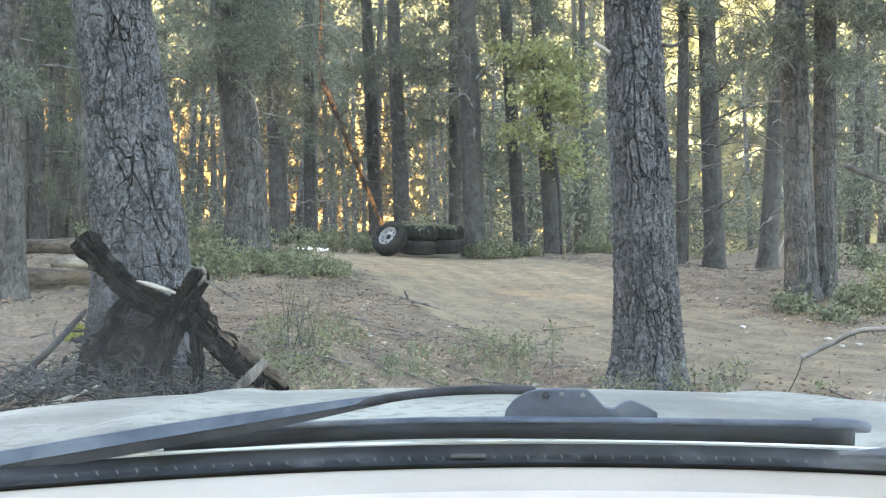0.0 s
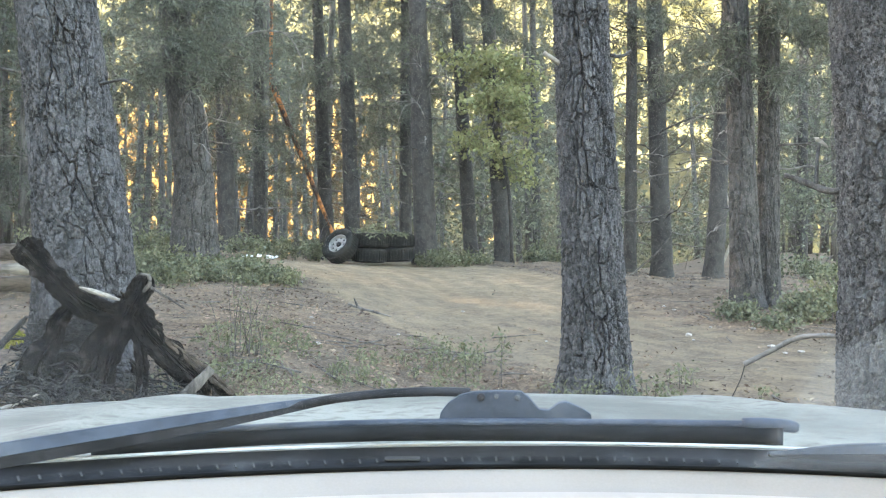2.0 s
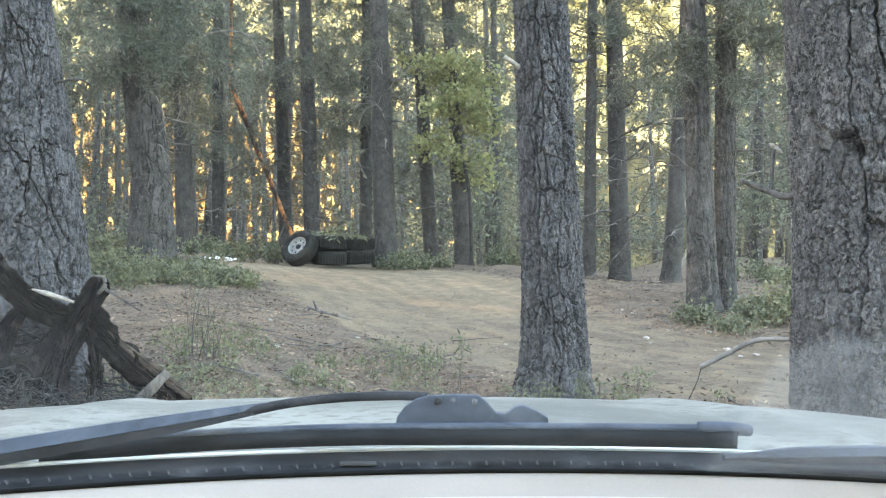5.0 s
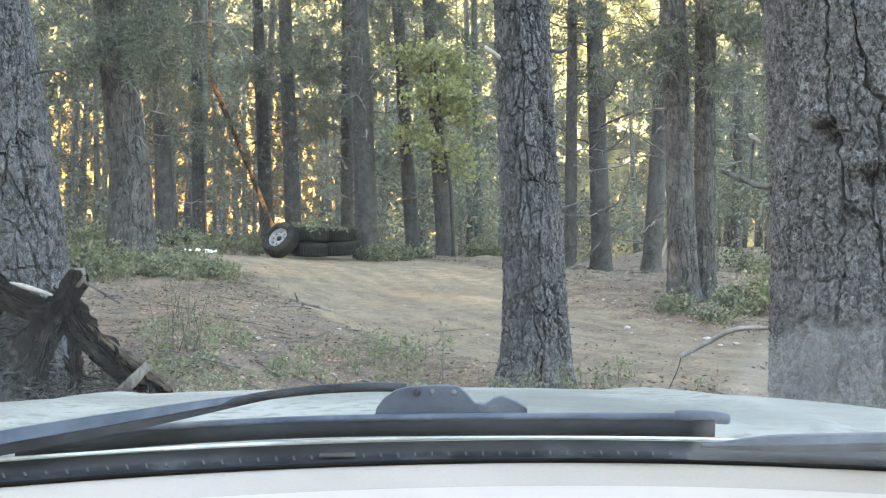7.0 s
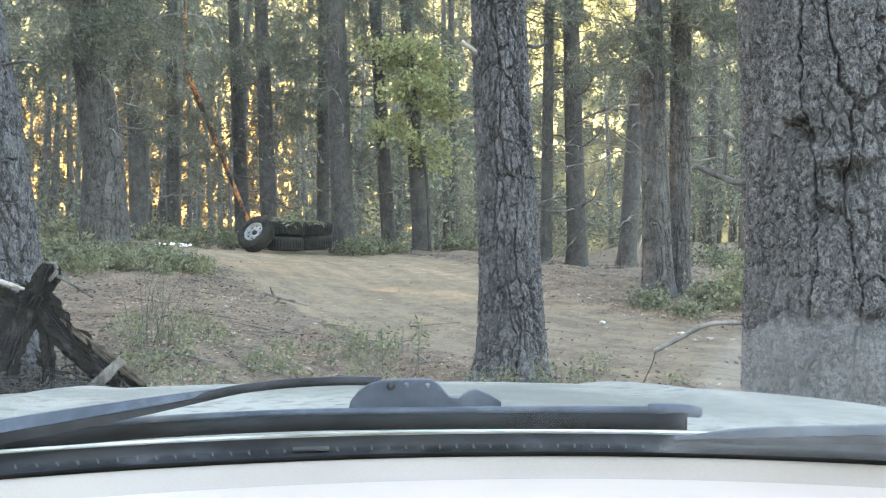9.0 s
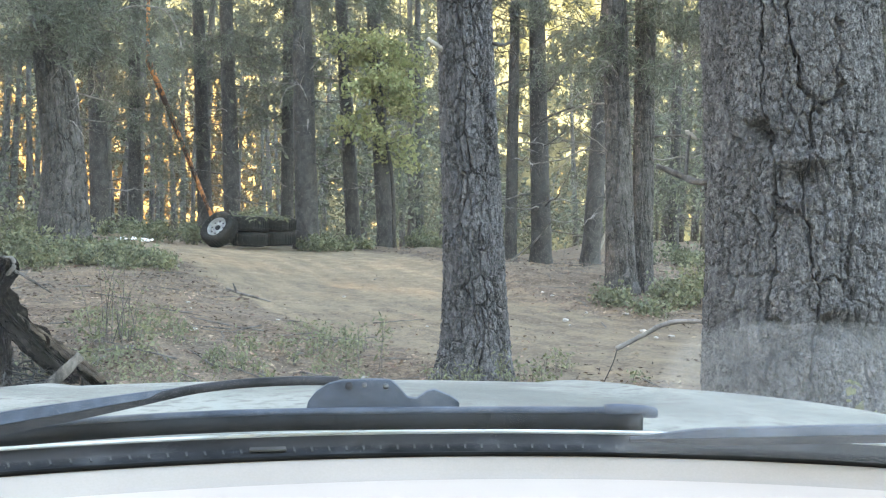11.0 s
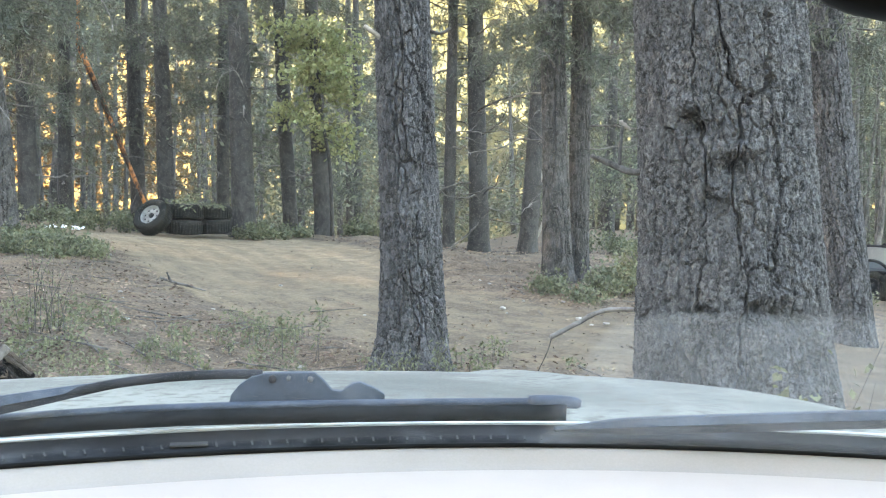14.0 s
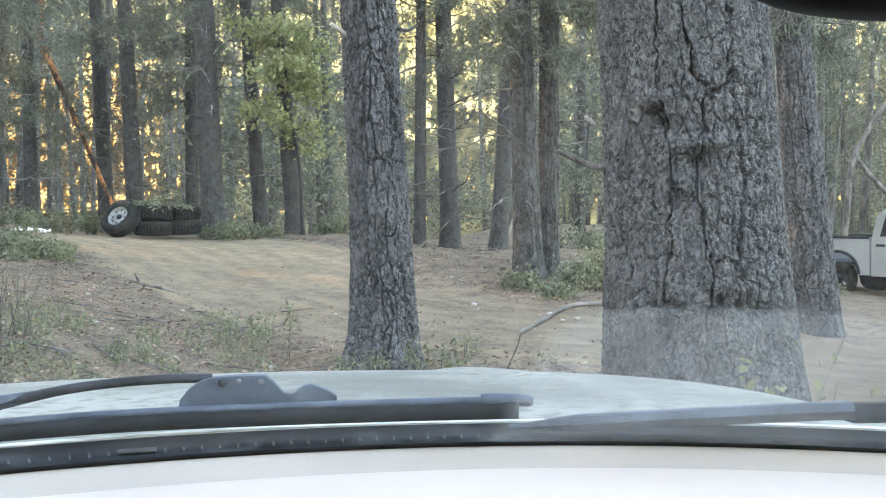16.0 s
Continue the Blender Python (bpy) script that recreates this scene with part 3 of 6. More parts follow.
def make_ground():
    def axis(lo, fine_lo, fine_hi, hi, d):
        a = np.arange(fine_lo, fine_hi, d)
        out = np.geomspace(1, 1 + hi - fine_hi, 26)[1:] - 1 + fine_hi
        inn = fine_lo - (np.geomspace(1, 1 + fine_lo - lo, 26)[1:] - 1)
        return np.concatenate([inn[::-1], a, out])
    xs, ys = axis(-400, -8, 11, 400, 0.13), axis(-400, 4.5, 24, 400, 0.13)
    X, Y = np.meshgrid(xs, ys)
    Z = lie(X, Y)
    tr = track_share(X, Y)
    p = np.stack([X.ravel(), Y.ravel(), np.zeros(X.size)], -1)
    near = np.exp(-((np.maximum(0, np.abs(X) - 12)) ** 2 + np.maximum(0, Y - 26) ** 2) / 80)
    bumps = (fbm(p * 0.9, 3, 5).reshape(X.shape) - 0.5) * 0.16 + (fbm(p * 4.5, 3, 9).reshape(X.shape) - 0.5) * 0.07
    ruts = 0.018 * (fbm(p * np.array([2.2, 0.7, 1]), 2, 3).reshape(X.shape) - 0.5)
    Z = Z + near * (bumps * (1 - 0.75 * tr) + ruts * tr - 0.05 * tr)
    ob = part("ground", np.stack([X, Y, Z], -1).reshape(-1, 3), grid_faces(len(ys), len(xs)), ground_material())
    a = ob.data.attributes.new("track", "FLOAT", "POINT")
    a.data.foreach_set("value", tr.ravel().astype(np.float32))
    # how far across and along the track each spot lies, for the wheel marks
    lane, far2 = np.zeros((X.size, 3)), np.full(X.size, 1e9)
    way = np.gradient(TRACK, axis=0)
    way /= np.linalg.norm(way, axis=1)[:, None]
    run = np.concatenate([[0], np.cumsum(np.linalg.norm(np.diff(TRACK, axis=0), axis=1))])
    for c, w, r in zip(TRACK, way, run):
        qx, qy = p[:, 0] - c[0], p[:, 1] - c[1]
        d2 = qx * qx + qy * qy
        near_one = d2 < far2
        far2[near_one] = d2[near_one]
        lane[near_one] = np.stack([qx * w[1] - qy * w[0], r + qx * w[0] + qy * w[1], 0 * qx], -1)[near_one]
    la = ob.data.attributes.new("lane", "FLOAT_VECTOR", "POINT")
    la.data.foreach_set("vector", lane.ravel().astype(np.float32))
    return tagged(ob, "forest floor of pine needles with a dusty dirt track", "ground", kind="structure")


make_ground()


# ---- distance ----
def make_backdrop():
    """Woods far beyond the trees, their evening light painted as emission."""
    m, nt, b = nodes_of("painted_glow_distance")
    N, L = nt.nodes, nt.links
    N.remove(b)
    tc = N.new("ShaderNodeTexCoord")
    def noise_tex(scale, detail, stretch):
        mp = N.new("ShaderNodeMapping")
        mp.inputs["Scale"].default_value = stretch
        L.new(tc.outputs["Object"], mp.inputs["Vector"])
        n = N.new("ShaderNodeTexNoise")
        n.inputs["Scale"].default_value, n.inputs["Detail"].default_value = scale, detail
        L.new(mp.outputs[0], n.inputs["Vector"])
        return n.outputs["Fac"]
    def ramp(src, stops):
        r = N.new("ShaderNodeValToRGB")
        while len(r.color_ramp.elements) < len(stops):
            r.color_ramp.elements.new(0.5)
        for e, (p, c) in zip(r.color_ramp.elements, stops):
            e.position, e.color = p, (*c, 1)
        L.new(src, r.inputs["Fac"])
        return r.outputs["Color"]
    def span(src, a, c, lo=0.0, hi=1.0):
        r = N.new("ShaderNodeMapRange")
        for key, w in (("From Min", a), ("From Max", c), ("To Min", lo), ("To Max", hi)):
            r.inputs[key].default_value = w
        L.new(src, r.inputs["Value"])
        return r.outputs[0]
    def calc(op, a, c):
        n = N.new("ShaderNodeMath")
        n.operation = op
        L.new(a, n.inputs[0])
        L.new(c, n.inputs[1]) if not isinstance(c, float) else None
        if isinstance(c, float):
            n.inputs[1].default_value = c
        return n.outputs[0]
    def over(fac, a, c):
        x = N.new("ShaderNodeMix")
        x.data_type = "RGBA"
        L.new(fac, x.inputs["Factor"])
        L.new(a, x.inputs["A"])
        L.new(c, x.inputs["B"])
        return x.outputs["Result"]
    sep = N.new("ShaderNodeSeparateXYZ")
    L.new(tc.outputs["Object"], sep.inputs[0])
    X, Z = sep.outputs["X"], sep.outputs["Z"]
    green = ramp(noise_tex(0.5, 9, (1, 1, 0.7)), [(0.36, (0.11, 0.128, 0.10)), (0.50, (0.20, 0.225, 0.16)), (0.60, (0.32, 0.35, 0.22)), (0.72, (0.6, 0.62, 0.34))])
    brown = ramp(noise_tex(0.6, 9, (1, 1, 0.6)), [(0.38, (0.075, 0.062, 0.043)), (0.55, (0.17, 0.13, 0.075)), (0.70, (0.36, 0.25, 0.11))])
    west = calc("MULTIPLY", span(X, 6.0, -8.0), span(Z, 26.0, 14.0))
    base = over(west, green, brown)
    # gaps of evening sky and low sun, painted as bright glowing spots
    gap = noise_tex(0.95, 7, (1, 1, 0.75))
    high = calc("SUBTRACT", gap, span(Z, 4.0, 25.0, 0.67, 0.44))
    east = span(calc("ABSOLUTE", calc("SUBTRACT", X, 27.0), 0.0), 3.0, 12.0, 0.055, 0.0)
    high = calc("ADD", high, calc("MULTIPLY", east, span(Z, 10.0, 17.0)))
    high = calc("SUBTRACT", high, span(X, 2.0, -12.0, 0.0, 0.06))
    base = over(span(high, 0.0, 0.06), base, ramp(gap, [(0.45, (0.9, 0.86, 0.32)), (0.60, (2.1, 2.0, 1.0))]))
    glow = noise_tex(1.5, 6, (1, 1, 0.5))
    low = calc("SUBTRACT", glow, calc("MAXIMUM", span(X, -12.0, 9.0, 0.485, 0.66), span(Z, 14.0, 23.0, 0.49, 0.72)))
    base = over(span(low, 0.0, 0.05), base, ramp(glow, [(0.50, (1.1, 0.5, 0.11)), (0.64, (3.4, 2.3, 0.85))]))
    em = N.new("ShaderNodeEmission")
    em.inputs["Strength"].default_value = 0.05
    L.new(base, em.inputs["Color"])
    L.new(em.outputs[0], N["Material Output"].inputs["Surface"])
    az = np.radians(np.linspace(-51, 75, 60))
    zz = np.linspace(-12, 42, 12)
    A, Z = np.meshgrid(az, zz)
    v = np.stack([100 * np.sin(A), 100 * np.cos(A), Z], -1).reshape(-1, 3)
    tagged(part("backdrop", v, grid_faces(12, 60), m), "distant evening woods with painted, glowing light", "backdrop", kind="structure")


make_backdrop()


# ---- trees ----
def crown_mesh(name, seed, height, reach, boughs, sprays, mat, length=0.30, width=0.04):
    """A conifer crown: drooping boughs in whorls, each carrying needle sprays."""
    rng = np.random.default_rng(seed)
    pts = []
    for k in range(boughs):
        h = height * (k + rng.uniform(0, 1)) / boughs
        a = rng.uniform(0, 2 * np.pi)
        ln = reach * (1 - 0.75 * h / height) * rng.uniform(0.6, 1.1)
        t = rng.uniform(0.2, 1.0, sprays) ** 0.8
        side = rng.normal(0, 0.16, sprays) * ln * t
        x = np.cos(a) * ln * t - np.sin(a) * side
        y = np.sin(a) * ln * t + np.cos(a) * side
        z = h - 0.28 * ln * t ** 2 + rng.normal(0, 0.07, sprays)
        pts.append(np.stack([x, y, z], -1))
    v, f = leaf_quads(rng, np.vstack(pts), length, width, droop=0.5, spread=0.7)
    return mesh_data(name, v, f, mat, False)


CROWNS = [crown_mesh("crown", 11, 9, 2.6, 30, 100, FIR_LEAF), crown_mesh("crown", 12, 10, 2.3, 32, 95, FIR_LEAF), crown_mesh("crown", 13, 8, 2.8, 28, 105, FIR_LEAF)]


def spine_at(spine, z):
    return np.stack([np.interp(z, spine[:, 2], spine[:, 0]), np.interp(z, spine[:, 2], spine[:, 1])], -1)


def limb(rng, start, way, length, radius, bend=0.3, n=9):
    """A crooked dead limb."""
    start, way = np.asarray(start, float), np.asarray(way, float)
    way /= np.linalg.norm(way)
    t = np.linspace(0, 1, n)[:, None]
    side = np.cross(way, rng.normal(size=3))
    side /= np.linalg.norm(side) + 1e-9
    wob = np.cumsum(rng.normal(0, 0.035 * length, (n, 3)), 0)
    wob -= wob[0]
    p = start + way * t * length + side * (t ** 2) * bend * length + wob * 0.6
    return p, radius * (1 - 0.8 * t[:, 0])


def bark_relief(t, z, flat, r0, plate, depth, seed, furrow, thin, scaly, deep):
    """Flat bark plates parted by narrow cracks, a few long furrows, and thin flakes on the plates; with each plate's tone."""
    broad = fbm(flat * np.array([3.0, 3.0, 1.6]), 2, seed) - 0.5
    broad2 = fbm(flat * np.array([3.0, 3.0, 1.6]) + 31, 2, seed + 7) - 0.5
    small = fbm(flat * np.array([24.0, 24.0, 15.0]), 4, seed + 4) - 0.5
    small2 = fbm(flat * np.array([24.0, 24.0, 15.0]) + 13, 4, seed + 5) - 0.5
    def layer(kx, kz, sd, bend=0.8, jag=0.95):
        size = (plate[0] * kx, plate[1] * kz)
        n = max(5, int(round(2 * np.pi * r0 / size[0])))
        jx, jz = jag * min(1.0, 0.05 / size[0]), jag * min(1.0, 0.05 / size[1])
        return plates(np.mod(t / (2 * np.pi) * n + broad * bend + small * jx, n), z / size[1] + broad2 * bend + small2 * jz, n, size, seed + sd)
    wide = fbm(flat * np.array([7.0, 7.0, 3.0]) + 91, 3, seed + 12)
    d0, _ = layer(furrow[0], furrow[1], 1, 0.6, 1.6)
    d1, who1 = layer(1.0, 1.0, 2)
    d2, who2 = layer(0.5, 0.42, 3, 1.0, 0.7)
    _, flake = layer(0.28, 0.16, 5, 1.2, 1.3)
    _, chip = layer(0.14, 0.075, 6, 1.5, 1.8)
    w0, w1, w2 = 0.007 + 0.016 * step(0.35, 0.65, wide), 0.003 + 0.012 * step(0.3, 0.62, wide + small * 0.3), 0.002 + 0.008 * step(0.42, 0.6, wide)
    w0, w1, w2 = w0 * thin, w1 * thin, w2 * thin
    crack = np.maximum(deep * (1 - step(0.35, 1.0, d0 / w0)), (1 - step(0.3, 1.0, d1 / w1)) * (0.32 + 0.55 * step(0.38, 0.6, wide)))
    crack = np.maximum(crack, 0.2 * (1 - step(0.3, 1.0, d2 / w2)))
    curl = np.exp(-d1 / 0.012)
    rest = 0.16 * (who1 - 0.5) + 0.14 * (who2 - 0.5) + scaly * (0.16 * (flake - 0.5) + 0.10 * (chip - 0.5)) - 0.10 * curl + 0.10 * small
    return depth * (rest * (1 - 0.7 * np.minimum(crack, 1)) - crack), 0.45 * who1 + 0.3 * who2 + 0.25 * flake


def tree(label, spine, radius, height, category="pine tree", mat=None, sides=20, rows=60, near=0.0, plate=(0.09, 0.2), depth=0.03,
         twigs=0, twig_z=(2.0, 7.0), twig_len=(0.5, 1.4), crown_from=8.0, seed=1, burl=None, group="", furrow=(2.4, 3.2), thin=1.0, scaly=1.0, deep=1.0):
    """A pine: trunk along the spine (x, y, z up), radius as (z, r) pairs, dead twigs and a crown."""
    rng = np.random.default_rng(seed)
    spine, radius = np.array(spine, float), np.array(radius, float)
    base = spine[0].copy()
    base[2] = float(lie(base[0], base[1]))
    ob = root("tree", *base, label, category, group)
    z0, ztop = base[2] - 0.25, base[2] + height
    lean = (spine[-1] - spine[-2]) / (spine[-1][2] - spine[-2][2])
    top = spine[-1] + lean * (ztop - spine[-1][2])
    bot = spine[0] + (spine[1] - spine[0]) / (spine[1][2] - spine[0][2]) * (z0 - 1 - spine[0][2])
    sp = np.vstack([bot, spine[spine[:, 2] > bot[2] + 0.1], top]) if top[2] > spine[-1][2] else np.vstack([bot, spine])
    rad = np.vstack([radius, [ztop, 0.05]])
    zs = np.linspace(z0, near, rows) if near else np.linspace(z0, 9.0, rows)
    zs = np.concatenate([zs, np.linspace(zs[-1], ztop, 16)[1:]])
    th = np.linspace(0, 2 * np.pi, sides, endpoint=False)
    if near:
        # finer round the side that faces the clearing
        face = math.atan2(-base[1], -base[0])
        k = int(sides * 0.8)
        th = np.sort(np.mod(np.concatenate([face + np.linspace(-1.75, 1.75, k), face + np.linspace(1.75, 2 * np.pi - 1.75, sides - k + 2)[1:-1]]), 2 * np.pi))
    T, Z = np.meshgrid(th, zs)
    R = np.interp(Z, rad[:, 0], rad[:, 1])
    R = R * (1 + 0.35 * np.exp(-np.maximum(0, Z - base[2]) / 0.22) * (0.6 + 0.4 * np.cos(T * 3 + seed)))
    flat = np.stack([np.cos(T) * R, np.sin(T) * R, Z], -1).reshape(-1, 3)
    if near:
        r0 = float(np.median(R[zs < near]))
        relief, tone = bark_relief(T.ravel(), Z.ravel(), flat, r0, plate, depth, seed, furrow, thin, scaly, deep)
        for bt, bz, across, up, amount in burl or ():
            dt = (np.mod(T.ravel() - bt + np.pi, 2 * np.pi) - np.pi) * r0 / across
            dd = np.hypot(dt, (Z.ravel() - bz) / up) + 1.6 * (fbm(flat * 24, 3, seed + 40) - 0.5)
            relief += amount * np.exp(-dd ** 2)
            # hollows are painted darker as well, so that they read deeper
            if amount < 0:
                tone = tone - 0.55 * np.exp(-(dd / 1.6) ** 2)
            if amount < -0.048:
                relief += 0.007 * np.sin(dd * 6.0) * np.exp(-(dd / 2.6) ** 2)
        R = R + relief.reshape(R.shape)
    else:
        R = R * (1 + 0.16 * (fbm(flat * np.array([9.0, 9.0, 2.0]), 3, seed).reshape(R.shape) - 0.5))
    c = spine_at(sp, Z.ravel()).reshape(*Z.shape, 2)
    v = np.stack([c[..., 0] + np.cos(T) * R, c[..., 1] + np.sin(T) * R, Z], -1).reshape(-1, 3) - base
    trunk = part("trunk", v, grid_faces(len(zs), sides, True), mat or BARK_MID, ob, smooth=not near)
    if near:
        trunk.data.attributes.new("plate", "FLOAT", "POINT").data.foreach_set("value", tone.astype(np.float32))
    for k in range(twigs):
        z = rng.uniform(*twig_z)
        a = rng.uniform(0, 2 * np.pi)
        r = float(np.interp(z, rad[:, 0], rad[:, 1]))
        s = np.append(spine_at(sp, np.array([z]))[0], z) + np.array([np.cos(a), np.sin(a), 0]) * r * 0.8
        p, rr = limb(rng, s - base, (np.cos(a), np.sin(a), rng.uniform(-0.35, 0.35)), rng.uniform(*twig_len), rng.uniform(0.010, 0.024), rng.uniform(-0.4, 0.4))
        pieces = [tube(p, rr, 5)]
        for q in range(4):
            i = rng.integers(2, 8)
            p2, r2 = limb(rng, p[i], (p[i] - p[0]) + rng.normal(0, 0.3, 3), rng.uniform(0.2, 0.5), rr[i] * 0.7, 0.3, 6)
            pieces.append(tube(p2, r2, 4))
        part("branch", *join(pieces), (LIMB, TWIG, DEADWOOD)[k % 3], ob)
    if crown_from:
        cr = new("crown", CROWNS[seed % 3])
        cr.parent = ob
        e = spine_at(sp, np.array([crown_from]))[0]
        cr.matrix_local = Matrix.Translation((e[0] - base[0], e[1] - base[1], crown_from - base[2])) @ pose(0, 0, 0, 0, 0, seed * 77) @ Matrix.Diagonal((1, 1, max(0.6, (ztop - crown_from) / 8.6), 1))
    return ob, base


STAND = "pines of the stand"
t1, b1 = tree("thick grey pine leaning behind the charred stump", [(-2.57, 8.3, 0.4), (-2.58, 8.3, 0.675), (-2.62, 8.3, 1.65), (-2.73, 8.3, 2.62), (-2.86, 8.3, 3.6)],
              [(0.4, 0.455), (0.675, 0.44), (1.65, 0.395), (2.62, 0.352), (3.6, 0.328)], 19, mat=BARK_NEAR, sides=330, rows=330, near=3.9, plate=(0.12, 0.26), depth=0.05, seed=21, thin=0.55, scaly=1.4, group=STAND)
t2, b2 = tree("straight furrowed pine standing beside the dirt track", [(1.885, 8.8, 0.19), (1.877, 8.8, 0.63), (1.84, 8.8, 1.66), (1.774, 8.8, 2.7), (1.727, 8.8, 3.73)],
              [(0.19, 0.33), (0.63, 0.308), (1.66, 0.277), (2.7, 0.258), (3.73, 0.255)], 18, mat=BARK_NEAR, sides=290, rows=350, near=3.9, plate=(0.10, 0.30), depth=0.05, seed=22, thin=0.62, scaly=1.8, group=STAND)
t3, b3 = tree("massive pine with scaly grey bark and a knotty scar", [(2.48, 4.1, 0.3), (2.468, 4.1, 0.66), (2.436, 4.1, 0.93), (2.406, 4.1, 1.47), (2.368, 4.1, 2.0), (2.331, 4.1, 2.53)],
              [(0.3, 0.495), (0.66, 0.475), (0.93, 0.450), (1.47, 0.414), (2.0, 0.394), (2.53, 0.386)], 21, mat=BARK_CLOSE, sides=440, rows=430, near=2.7, plate=(0.06, 0.12), depth=0.022, seed=23, furrow=(3.6, 7.5), thin=0.6, scaly=2.5, deep=2.2,
              burl=[(3.85, 1.945, 0.045, 0.035, -0.05), (3.80, 2.02, 0.08, 0.035, 0.025), (3.98, 1.91, 0.05, 0.025, -0.03), (4.24, 1.735, 0.055, 0.04, -0.055), (4.34, 1.82, 0.10, 0.04, 0.035), (4.42, 1.775, 0.05, 0.025, -0.035),
                    (4.2, 1.64, 0.09, 0.05, 0.015), (4.42, 1.14, 0.03, 0.02, -0.04), (4.62, 1.115, 0.045, 0.03, -0.045), (4.9, 1.08, 0.05, 0.04, -0.045), (3.9, 1.12, 0.04, 0.02, -0.03), (4.65, 1.2, 0.1, 0.03, 0.02)], group=STAND)
t4, b4 = tree("tall brown pine standing beyond the track", [(8.20, 11, 0.07), (7.96, 11, 2.24), (7.76, 11, 4.08)],
              [(0.07, 0.315), (2.24, 0.26), (4.08, 0.215)], 18, mat=BARK_NEAR, sides=150, rows=230, near=5.0, plate=(0.09, 0.30), depth=0.04, seed=24, thin=0.6, scaly=1.6, group=STAND)
tree("slim grey pine by the stacked logs", [(-5.387, 12, 0.7), (-5.4, 12, 2.8), (-5.457, 12, 4.56)], [(0.7, 0.18), (2.8, 0.163), (4.56, 0.15)], 16, sides=90, rows=160, near=5.4, plate=(0.07, 0.2), depth=0.02, twigs=5, seed=25, group=STAND)
tree("grey pine above the bramble bank", [(-3.26, 16, 1.2), (-3.28, 16, 2.78), (-3.516, 16, 4.66)], [(1.2, 0.42), (1.6, 0.385), (2.78, 0.32), (4.66, 0.272)], 17, sides=120, rows=200, near=6.8, plate=(0.1, 0.3), depth=0.03, twigs=7, twig_z=(3, 6), crown_from=8.5, seed=26, group=STAND)
tree("twin-stemmed pine beside the leafy shrub", [(5.232, 14, 0.5), (5.166, 14, 2.61), (5.067, 14, 5.08)], [(0.5, 0.24), (2.61, 0.2), (5.08, 0.18)], 17, sides=100, rows=200, near=6.2, plate=(0.09, 0.3), depth=0.03, twigs=6, twig_z=(2.5, 6), seed=27, group=STAND)
tree("dark pine close beside its twin stem", [(5.624, 14.2, 0.5), (5.64, 14.2, 2.63), (5.64, 14.2, 5.13)], [(0.5, 0.185), (2.63, 0.163), (5.13, 0.155)], 16, sides=90, rows=180, near=6.2, plate=(0.07, 0.3), depth=0.022, twigs=18, twig_z=(2.2, 6), twig_len=(0.7, 2.0), seed=28, group=STAND)
FAR = ((-10.49, 25, -0.02, 0.19, 4, 31), (-3.74, 22, -0.037, 0.2, 6, 32), (-3.58, 26, -0.012, 0.165, 4, 33), (-0.99, 24, -0.042, 0.197, 8, 34), (-1.77, 26, -0.045, 0.19, 5, 35),
       (0.74, 22, -0.037, 0.255, 9, 36), (0.31, 25, -0.005, 0.16, 5, 37), (1.87, 23, -0.066, 0.168, 6, 38), (2.59, 22.5, -0.068, 0.195, 5, 39), (4.51, 30, -0.023, 0.13, 3, 40))
for fx, fy, slope, fr, tw, sd in FAR:
    g = float(lie(fx, fy))
    tree("grey pine trunk with dead twigs at the wood's edge", [(fx, fy, g), (fx + slope * 6, fy, g + 6)], [(g, fr * 1.05), (g + 6, fr * 0.8)], 15, sides=24, rows=70, twigs=tw * 2 + 6, twig_z=(2.5, 8), seed=sd, crown_from=8.5, group=STAND)
for fx, fy, slope, fr, tw, sd in ((4.97, 20, 0.006, 0.125, 22, 41), (5.66, 20, -0.034, 0.205, 26, 42), (6.41, 19, 0.058, 0.178, 16, 43), (12.08, 28, 0.016, 0.166, 5, 44)):
    g = float(lie(fx, fy))
    tree("slender pine with bare twigs beyond the track", [(fx, fy, g), (fx + slope * 6, fy, g + 6)], [(g, fr * 1.08), (g + 6, fr * 0.8)], 15, sides=20, rows=60, twigs=tw, twig_z=(2.0, 6.5), twig_len=(0.7, 2.0), seed=sd, crown_from=8.5, group=STAND)

# a leaning stem far among the trunks, evening sun painted orange into its bark
g = float(lie(-1.32, 25.5))
STEM = [(-1.32, 25.5, g), (-3.19, 25.5, 5.92)]
tree("leaning red-barked stem caught by the evening sun", STEM, [(g, 0.05), (3, 0.06), (6, 0.085)], 4.7, category="dead tree", mat=BARK_SUNLIT, sides=10, rows=40, crown_from=0, seed=45)


